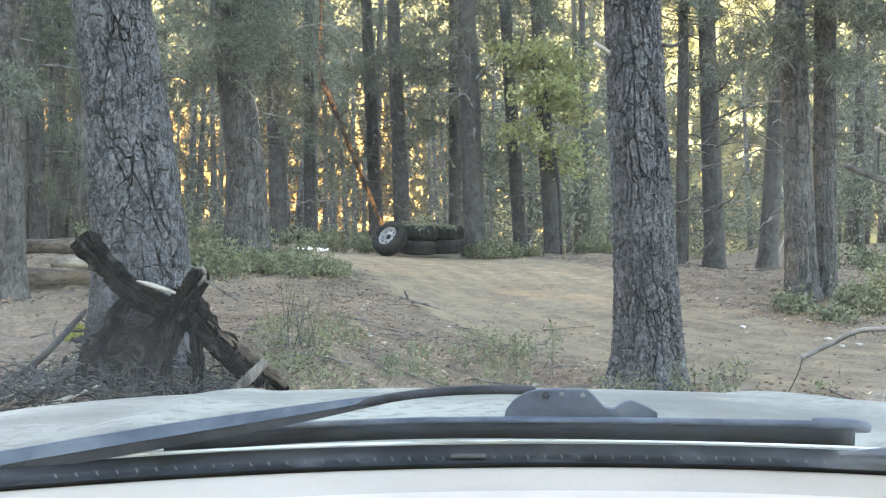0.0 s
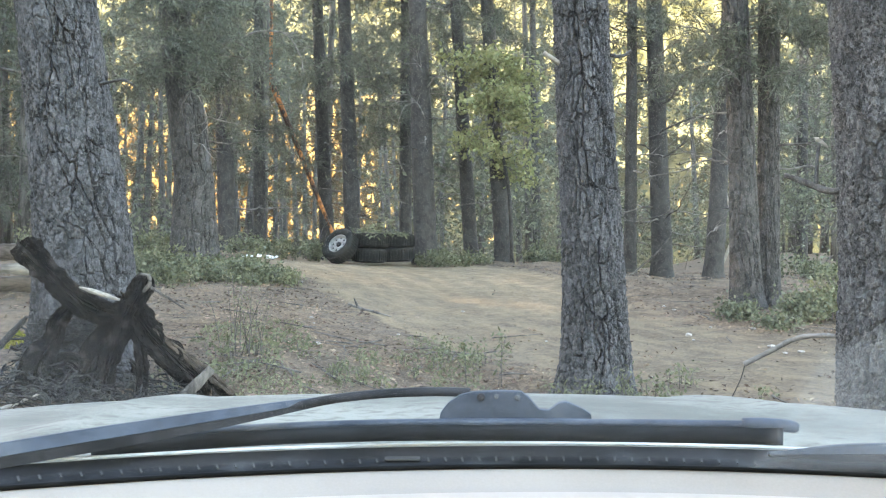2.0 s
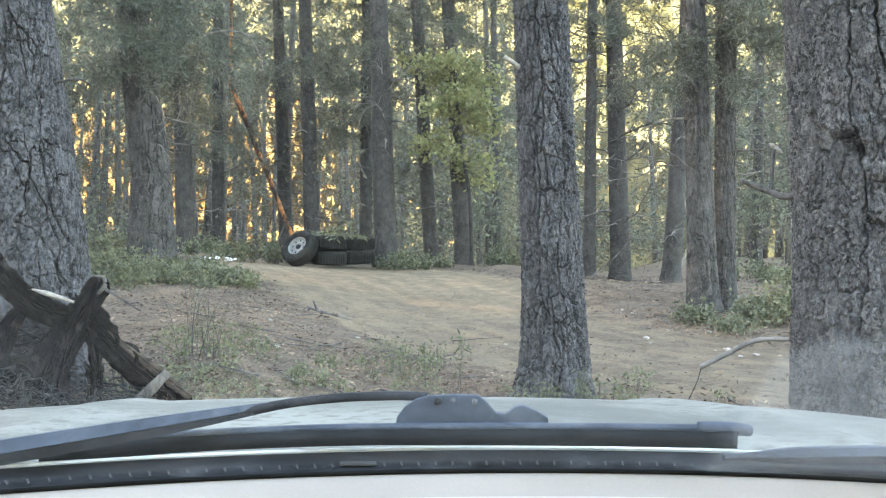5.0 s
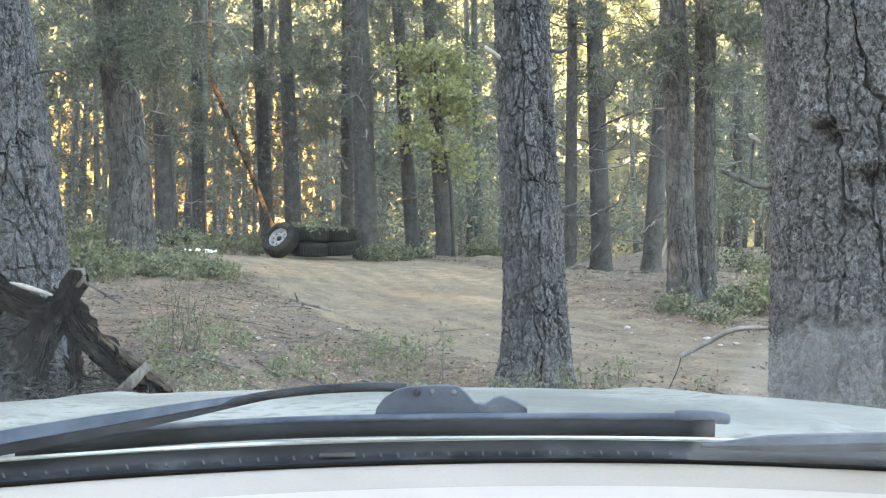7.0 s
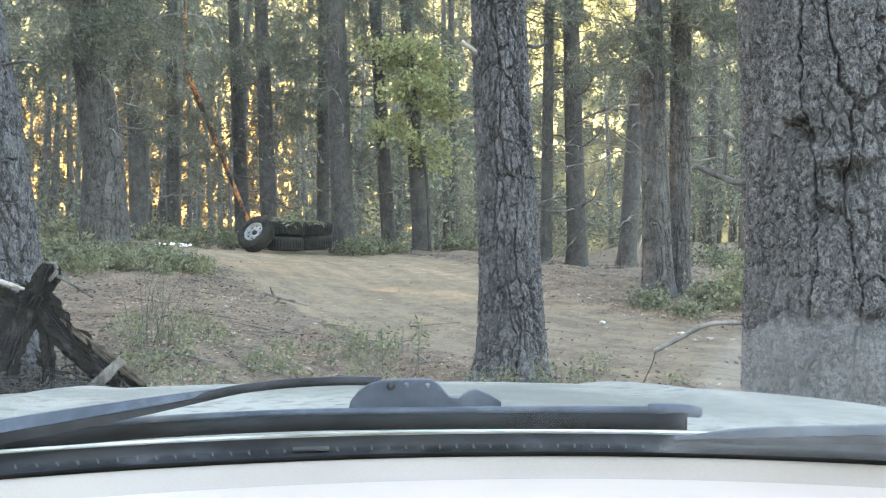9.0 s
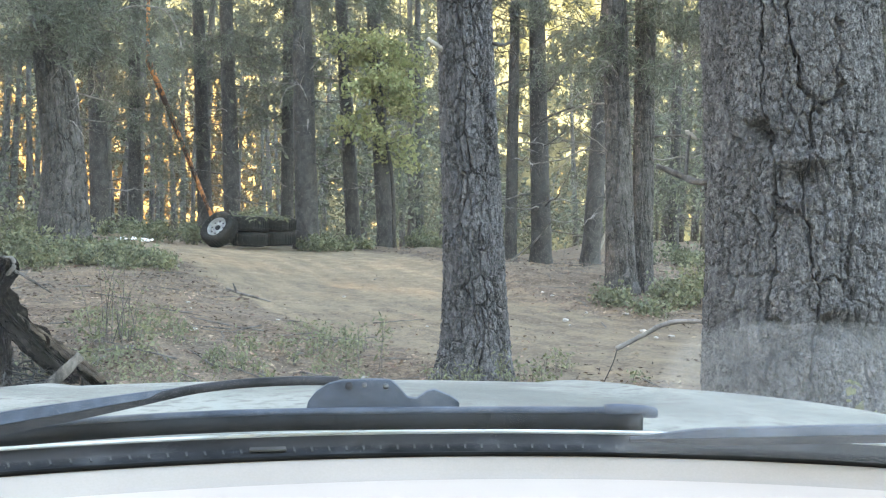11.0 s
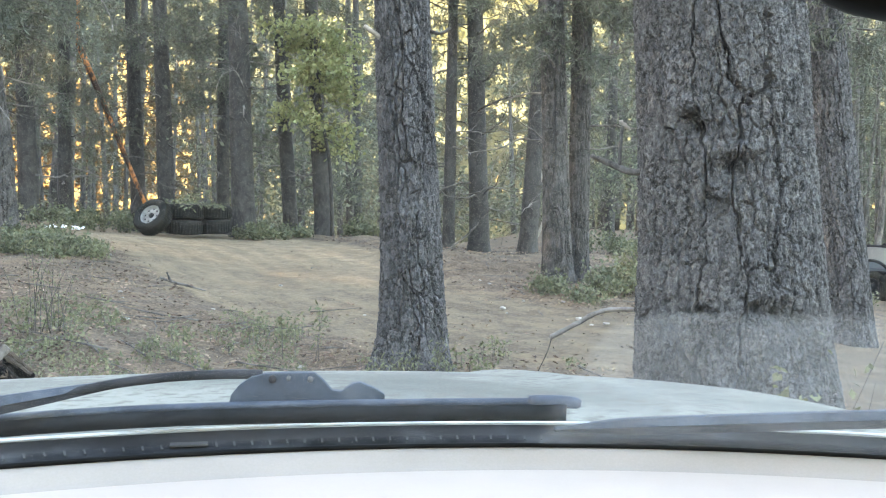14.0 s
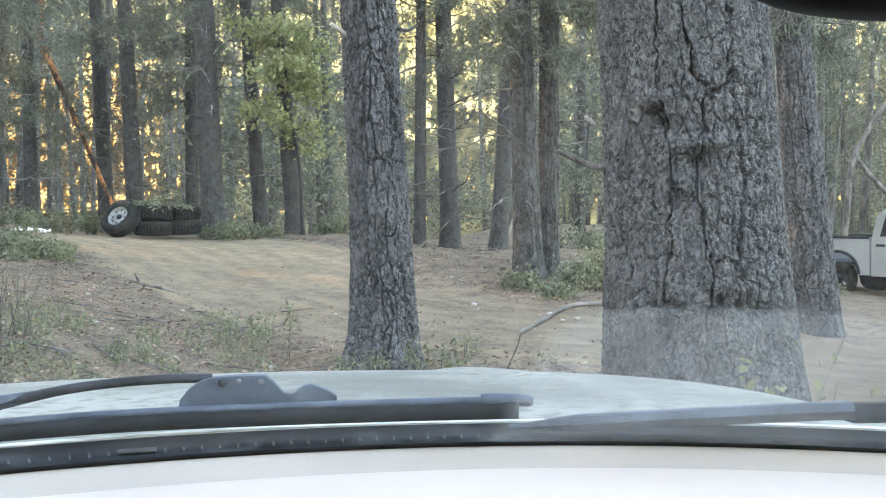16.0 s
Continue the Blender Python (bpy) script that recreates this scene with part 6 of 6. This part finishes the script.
for k, (sx, sy, sw, sh, sn) in enumerate(((-3.2, 14.6, 1.7, 0.46, 32), (-2.2, 14.4, 1.5, 0.30, 26), (-4.6, 15.2, 1.8, 0.6, 30), (-1.65, 14.5, 0.9, 0.25, 16), (-3.9, 16.2, 1.6, 0.75, 26), (-2.7, 15.8, 1.5, 0.34, 22))):
    shrub(sx, sy, sw, sh, sn, 200 + k, "low bramble patch with small green leaves", (0.055, 0.034), 130, group=B)
for k, (sx, sy, sw, sh, sn) in enumerate(((-2.5, 14.8, 2.2, 0.5, 16), (-3.5, 15.0, 1.9, 0.75, 18), (-1.7, 14.2, 1.1, 0.36, 10), (-4.4, 14.6, 1.6, 0.7, 14), (-2.9, 14.0, 1.5, 0.4, 10))):
    shrub(sx, sy, sw, sh, sn, 260 + k, "loose bramble canes with pale green leaflets", (0.075, 0.032), 60, mat=WEED_LEAF, spread=0.06, group=B, up=0.75)
for k, (sx, sy, sw, sh, sn) in enumerate(((6.2, 13.0, 1.2, 0.75, 30), (5.5, 12.8, 0.8, 0.42, 16), (6.9, 13.3, 1.4, 0.95, 34), (4.7, 12.9, 0.7, 0.3, 12), (7.7, 13.8, 1.6, 0.9, 30), (5.0, 12.2, 0.5, 0.2, 8))):
    shrub(sx, sy, sw, sh, sn, 220 + k, "leafy green shrub growing at the foot of the twin pine", (0.06, 0.04), 60, mat=WEED_LEAF if k in (0, 2, 4) else SHRUB_LEAF, group="shrubs by the twin pine")
for k, (sx, sy, sw, sh, sn) in enumerate(((-2.9, 20.6, 1.5, 0.5, 22), (-2.0, 21.2, 1.4, 0.55, 22), (0.95, 21.0, 1.0, 0.35, 18), (-4.2, 19.6, 1.6, 0.8, 24), (1.7, 21.4, 1.2, 0.3, 16), (-0.4, 21.6, 1.6, 0.9, 26), (-5.6, 16.8, 1.6, 1.3, 30), (-4.9, 16.6, 1.0, 1.0, 22), (3.6, 22.5, 1.4, 0.5, 18), (8.6, 19.5, 2.2, 0.6, 26), (10.6, 19.0, 2.2, 0.5, 26), (9.4, 16.2, 1.8, 0.5, 24), (12.5, 17.5, 2.2, 0.4, 22))):
    shrub(sx, sy, sw, sh, sn, 240 + k, "straggling green shrub at the edge of the track", (0.07, 0.042), 80, group="shrubs at the wood's edge")


def weed(x, y, h, seed, label, n=3, leaf=(0.045, 0.022), n_leaf=16, group="weeds before the hood"):
    rng = np.random.default_rng(seed)
    stems = []
    for _ in range(n):
        lean = rng.normal(0, 0.16 * h, 2)
        p = spline([(0, 0, -0.02), (lean[0] * 0.4, lean[1] * 0.4, h * 0.5), (lean[0], lean[1], h * rng.uniform(0.75, 1.0))], 12)
        stems.append((p + np.array([rng.normal(0, 0.05), rng.normal(0, 0.05), 0]), np.linspace(0.004, 0.0015, 12)))
    return leafy("weed", WEED_LEAF, rng, stems, leaf, n_leaf, 0.035, label, "weed", on_ground(x, y), group)


rng = np.random.default_rng(300)
for k in range(30):
    wx = rng.uniform(-1.6, 1.1)
    weed(wx, rng.uniform(7.9, 10.2), rng.uniform(0.06, 0.2), 300 + k, "low pale-green weed growing in needle litter", n=4, n_leaf=14)
for k in range(7):
    weed(rng.uniform(2.3, 3.4), rng.uniform(8.3, 9.3), rng.uniform(0.05, 0.17), 360 + k, "small leafy weed beside the furrowed pine", n=3)
for k in range(7):
    weed(1.75 + rng.normal(0, 0.22), 8.35 + rng.normal(0, 0.05), rng.uniform(0.15, 0.35), 380 + k, "wispy weed at the foot of the furrowed pine", n=4, leaf=(0.05, 0.012))
weed(-1.45, 9.1, 0.85, 390, "tall wispy green weed on the slope", n=9, leaf=(0.035, 0.010), n_leaf=22)
weed(-1.25, 9.2, 0.6, 391, "tall wispy green weed on the slope", n=6, leaf=(0.035, 0.010), n_leaf=18)
weed(1.0, 9.1, 0.5, 392, "young seedling with a bare stem and leafy top", n=2, leaf=(0.07, 0.02), n_leaf=40)
weed(0.72, 9.2, 0.42, 393, "young seedling with a bare stem and leafy top", n=3, leaf=(0.06, 0.02), n_leaf=30)
for k in range(9):
    weed(2.42 + rng.normal(0, 0.16), 3.53 + rng.normal(0, 0.03), rng.uniform(0.6, 1.1), 400 + k, "thin leafy creeper at the foot of the massive pine", n=2, leaf=(0.045, 0.034), n_leaf=16, group="creepers on the massive pine")


def make_oak():
    """A young oak with a bent stem and a yellow-green crown."""
    rng = np.random.default_rng(61)
    b = np.array(on_ground(2.75, 22.2))
    ob = root("young_oak", *b, "young oak with a yellow-green leafy crown", "oak tree")
    stem = spline(np.array([(2.75, 22.2, b[2] - 0.1), (2.65, 22.0, 2.9), (2.45, 21.9, 4.0), (2.3, 21.8, 5.3), (2.2, 21.8, 6.3)]) - b, 24)
    part("trunk", *tube(stem, np.linspace(0.05, 0.018, 24), 9, 0.15, 2), BARK_MID, ob)
    pts = []
    for k in range(32):
        i = rng.integers(9, 23)
        a = rng.uniform(0, 2 * np.pi)
        ln = rng.uniform(0.5, 1.15)
        p, r = limb(rng, stem[i], (np.cos(a), np.sin(a), rng.uniform(-0.4, 0.3)), ln, 0.012, 0.25)
        part("branch", *tube(p, r, 5), BARK_MID, ob)
        for q in range(3, 9):
            pts.append(p[q] + rng.normal(0, 0.13, (26, 3)))
    part("crown", *leaf_quads(rng, np.vstack(pts), 0.12, 0.07, 0.2), OAK_LEAF, ob, smooth=False)


make_oak()


def make_bough(at, reach, fall, n, seed, label, parent):
    """Hanging fir boughs on a trunk."""
    rng = np.random.default_rng(seed)
    pts, pieces = [], []
    for k in range(n):
        a = rng.uniform(0, 2 * np.pi)
        s = np.array(at) + np.array([0, 0, rng.uniform(0, fall)])
        p = spline([s, s + np.array([np.cos(a) * reach * 0.5, np.sin(a) * reach * 0.5, -0.05]), s + np.array([np.cos(a) * reach, np.sin(a) * reach, -0.45 * reach * rng.uniform(0.4, 1)])], 14)
        pieces.append(tube(p, np.linspace(0.014, 0.003, 14), 5))
        for q in range(3, 14):
            pts.append(p[q] + rng.normal(0, 0.13, (38, 3)) * np.array([1, 1, 0.6]))
    part("bough_wood", *join(pieces), DEADWOOD, parent)
    part("bough_needles", *leaf_quads(rng, np.vstack(pts), 0.14, 0.019, 0.5), FIR_LEAF, parent, label, smooth=False)


BY_PLACE = {}
for ob in list(scene.objects):
    if ob.name.startswith("tree"):
        BY_PLACE[(round(ob.location.x, 1), round(ob.location.y, 1))] = ob


def bough_on(x, y, z, reach, fall, n, seed):
    ob = BY_PLACE[(round(x, 1), round(y, 1))]
    make_bough((0, 0, z - ob.location.z), reach, fall, n, seed, "dark green hanging fir boughs", ob)


for k, (bx, by, bz, breach, bfall, bn) in enumerate(((-3.26, 16, 4.35, 1.7, 1.7, 32), (5.624, 14.2, 4.1, 1.6, 1.8, 16), (-3.74, 22, 4.0, 1.8, 3.0, 18), (-0.99, 24, 5.0, 1.8, 3.4, 13), (-1.77, 26, 3.4, 1.8, 4.0, 15),
                                                    (2.59, 22.5, 5.6, 1.7, 2.6, 9), (4.51, 30, 2.4, 1.8, 5.0, 14), (8.20, 11, 4.0, 1.4, 1.5, 10), (-5.387, 12, 3.4, 1.5, 1.8, 14), (12.08, 28, 2.8, 2.2, 4.5, 20),
                                                    (-10.49, 25, 2.6, 2.0, 5.0, 18), (-3.58, 26, 3.2, 1.8, 5.0, 16), (0.74, 22, 5.6, 1.5, 2.4, 8), (0.31, 25, 3.8, 1.7, 4.5, 12), (1.87, 23, 5.2, 1.5, 2.6, 8),
                                                    (6.41, 19, 5.0, 1.5, 2.2, 10), (5.66, 20, 5.2, 1.5, 2.2, 7), (5.232, 14, 4.6, 1.3, 1.6, 9), (4.97, 20, 5.2, 1.5, 2.2, 6))):
    bough_on(bx, by, bz, breach, bfall, bn, 600 + k)


def dead_limb(x, y, path, thick, mat, seed):
    """A crooked bare limb on the pine that stands at x, y."""
    ob = BY_PLACE[(round(x, 1), round(y, 1))]
    p = spline(np.array(path) - np.array(ob.location), 22)
    rng = np.random.default_rng(seed)
    p += np.cumsum(rng.normal(0, 0.006, p.shape), 0)
    wood = part("dead_limb", *tube(p, np.linspace(thick, thick * 0.35, 22), 7, 0.4, seed), mat, ob)
    for k in range(5):
        i = int(rng.integers(6, 20))
        q, r = limb(rng, p[i], (p[i] - p[i - 3]) * 3 + rng.normal(0, 0.25, 3), rng.uniform(0.15, 0.55), thick * 0.4, 0.4, 7)
        part("twig", *tube(q, r, 5), mat, wood)


dead_limb(-3.74, 22, [(-3.95, 21.9, 6.0), (-3.45, 21.5, 6.25), (-3.01, 21.2, 6.37), (-2.39, 21.0, 6.3), (-2.09, 21.0, 5.84), (-2.02, 21.0, 5.5)], 0.03, TWIG, 801)
dead_limb(5.66, 20, [(5.5, 20.0, 4.0), (5.62, 19.6, 4.12), (6.2, 19.5, 4.35), (6.76, 19.5, 4.22), (7.52, 19.5, 4.0)], 0.028, LIMB, 802)
dead_limb(5.66, 20, [(5.5, 20.0, 3.5), (5.7, 19.7, 3.58), (6.0, 19.5, 3.82), (6.2, 19.5, 4.25)], 0.024, LIMB, 803)
dead_limb(5.66, 20, [(5.5, 20.0, 4.65), (5.7, 19.7, 4.78), (6.0, 19.5, 5.4), (6.64, 19.5, 5.85)], 0.026, LIMB, 804)
dead_limb(4.97, 20, [(4.97, 20.0, 3.6), (5.3, 19.7, 3.62), (5.7, 19.6, 3.58)], 0.018, TWIG, 805)
dead_limb(4.97, 20, [(4.97, 20.0, 4.75), (5.2, 19.7, 4.8), (5.5, 19.6, 5.1)], 0.02, LIMB, 806)
dead_limb(5.624, 14.2, [(5.62, 14.2, 4.98), (6.03, 14.0, 4.98), (6.47, 14.0, 4.80), (6.75, 14.0, 4.62)], 0.022, TWIG, 807)
dead_limb(5.624, 14.2, [(5.7, 14.2, 5.1), (5.86, 14.0, 4.97), (6.15, 14.0, 4.6), (6.38, 14.0, 4.2)], 0.018, LIMB, 808)
dead_limb(-3.26, 16, [(-3.45, 15.8, 3.9), (-3.2, 15.4, 4.05), (-2.98, 15.2, 3.8), (-2.9, 15.1, 3.3)], 0.016, TWIG, 809)
dead_limb(0.74, 22, [(0.7, 21.8, 4.6), (0.5, 21.5, 4.9), (0.2, 21.4, 4.75), (0.05, 21.4, 4.3)], 0.018, TWIG, 810)
dead_limb(0.74, 22, [(0.75, 21.8, 5.3), (1.0, 21.5, 5.5), (1.3, 21.4, 5.2)], 0.018, TWIG, 811)
dead_limb(0.31, 25, [(0.3, 24.8, 3.6), (0.0, 24.5, 3.9), (-0.25, 24.4, 3.4)], 0.018, TWIG, 812)


# ---- the forest floor's small things ----
def floor_litter():
    rng = np.random.default_rng(90)
    n = 30000
    y = 6.5 + 16 * rng.uniform(0, 1, n) ** 1.4
    x = y * rng.uniform(-0.52, 0.62, n) + rng.normal(0, 0.4, n)
    keep = rng.uniform(0, 1, n) > (0.993 - 0.13 * step(14, 10, y)) * track_share(x, y)
    x, y = x[keep], y[keep]
    z = lie(x, y)
    z = z + 0.012 + rng.uniform(0, 0.012, len(x))
    v, f = leaf_quads(rng, np.stack([x, y, z], -1), 0.055, 0.018, 0.0, 0.3)
    tagged(part("leaf_litter", v, f, DEBRIS, smooth=False), "fallen leaves, needles and bark chips on the ground", "leaf litter", kind="stuff")
    pieces = []
    for k in range(420):
        yy = 7 + 15 * rng.uniform(0, 1) ** 1.5
        xx = yy * rng.uniform(-0.5, 0.6)
        if rng.uniform() < 0.97 * float(track_share(np.array([xx]), np.array([yy]))[0]):
            continue
        a, ln = rng.uniform(0, 2 * np.pi), rng.uniform(0.15, 0.7)
        t = np.linspace(-0.5, 0.5, 6)
        px, py = xx + np.cos(a) * ln * t + rng.normal(0, 0.012, 6), yy + np.sin(a) * ln * t + rng.normal(0, 0.012, 6)
        pieces.append(tube(np.stack([px, py, lie(px, py) + 0.012 + rng.uniform(0, 0.03)], -1), np.linspace(0.008, 0.003, 6) * rng.uniform(0.6, 1.5), 5))
    tagged(part("fallen_twigs", *join(pieces), DEADWOOD), "thin grey twigs scattered over the forest floor", "twigs", kind="stuff")
    # low green sprigs in the litter before the hood
    n = 11000
    y = rng.uniform(7.6, 11.5, n)
    x = rng.uniform(-2.0, 1.9, n)
    keep = (vnoise(np.stack([x * 1.7, y * 1.2, 0 * x], -1), 4) > 0.5) & (rng.uniform(0, 1, n) > track_share(x, y))
    x, y = x[keep], y[keep]
    v, f = leaf_quads(rng, np.stack([x, y, lie(x, y) + 0.0], -1), 0.05, 0.017, -0.6, 0.7)
    tagged(part("ground_cover", v, f, WEED_LEAF, smooth=False), "sparse pale-green sprigs in the needle litter", "ground cover", kind="stuff")


floor_litter()


def make_stones():
    rng = np.random.default_rng(95)
    for k in range(26):
        y = rng.uniform(8.8, 15)
        x = y * rng.uniform(0.15, 0.5) if k < 18 else y * rng.uniform(-0.1, 0.1)
        bm = bmesh.new()
        bmesh.ops.create_icosphere(bm, subdivisions=2, radius=1.0)
        s = rng.uniform(0.018, 0.05)
        for v in bm.verts:
            d = 0.75 + 0.5 * noise.noise(v.co * 1.6 + Vector((k * 5.3, 0, 0)))
            v.co = Vector((v.co.x * d * s * 1.4, v.co.y * d * s, v.co.z * d * s * 0.6))
        ob = bpart("stone", bm, STONE, smooth=True)
        ob.location = on_ground(x, y, 0.0)
        ob.rotation_euler = (0, 0, rng.uniform(0, 6))
        tagged(ob, "pale stone lying on the dusty track", "stone", "stones on the track")


make_stones()


def brush_heap():
    """Grey rotten wood and brush heaped round the stump."""
    rng = np.random.default_rng(97)
    pieces = []
    for k in range(2300):
        x, y = rng.uniform(-4.4, -1.5), rng.uniform(6.4, 7.7)
        if k % 4 == 0:
            x, y = rng.uniform(-2.85, -2.2), rng.uniform(7.4, 7.85)
        hgt = 0.02 + (0.05 + (0.5 if k % 4 == 0 else 0.22) * np.exp(-((x + 2.5) / 0.8) ** 2)) * rng.uniform(0, 1) ** 0.8
        ln, r = rng.uniform(0.04, 0.26), 0.002 + 0.010 * rng.uniform(0, 1) ** 3
        d = rng.normal(size=3) * np.array([1, 0.8, 0.45])
        d /= np.linalg.norm(d)
        t = np.linspace(-0.5, 0.5, 5)[:, None]
        p = np.array([x, y, float(lie(x, y)) + hgt]) + d * t * ln + rng.normal(0, 0.009, (5, 3))
        pieces.append(tube(p, np.maximum(r * rng.uniform(0.6, 1.1, 5), 0.0028), 4, 0.35, k))
    tagged(part("brush_heap", *join(pieces), BRUSH), "heap of grey rotten wood and brush round the stump", "brush heap", kind="stuff")


brush_heap()


def make_moss():
    rng = np.random.default_rng(98)
    n = 420
    a, r = rng.uniform(0, 2 * np.pi, n), rng.uniform(0, 1, n) ** 0.5
    p = np.stack([np.cos(a) * r * 0.15, np.sin(a) * r * 0.12, 0.10 * (1 - r ** 2) + rng.uniform(0, 0.06, n)], -1)
    ob = part("moss", *leaf_quads(rng, p, 0.05, 0.018, -0.6, 0.6), MOSS, smooth=False)
    ob.location = on_ground(-3.43, 9.1, 0.02)
    tagged(ob, "bright yellow-green moss tuft beside the leaning pine", "moss")


MOSS = surface("bright_moss", (0.18, 0.19, 0.02), (0.34, 0.34, 0.05), scale=5, rough=0.8, bump=0, spread=0.3, island=True, leafy=0.3)
make_moss()


def fallen_bough(x, y, z, seed):
    rng = np.random.default_rng(seed)
    p, r = limb(rng, (0, 0, 0), (1, 0.2, 0.05), 0.9, 0.012, 0.2)
    ob = root("fallen_bough", x, y, z, "fallen fir bough lying on the dumped tyres", "fir bough", "boughs on the tyres")
    part("stem", *tube(p, r, 6), DEADWOOD, ob)
    pts = np.vstack([q + rng.normal(0, 1, (16, 3)) * np.array([0.09, 0.10, 0.03]) for q in p[1:]])
    part("needles", *leaf_quads(rng, pts, 0.12, 0.03, 0.2, 0.4), SHRUB_LEAF, ob, smooth=False)


fallen_bough(-0.95, 20.25, tg + 0.66, 501)
fallen_bough(-0.6, 20.1, tg + 0.60, 502)
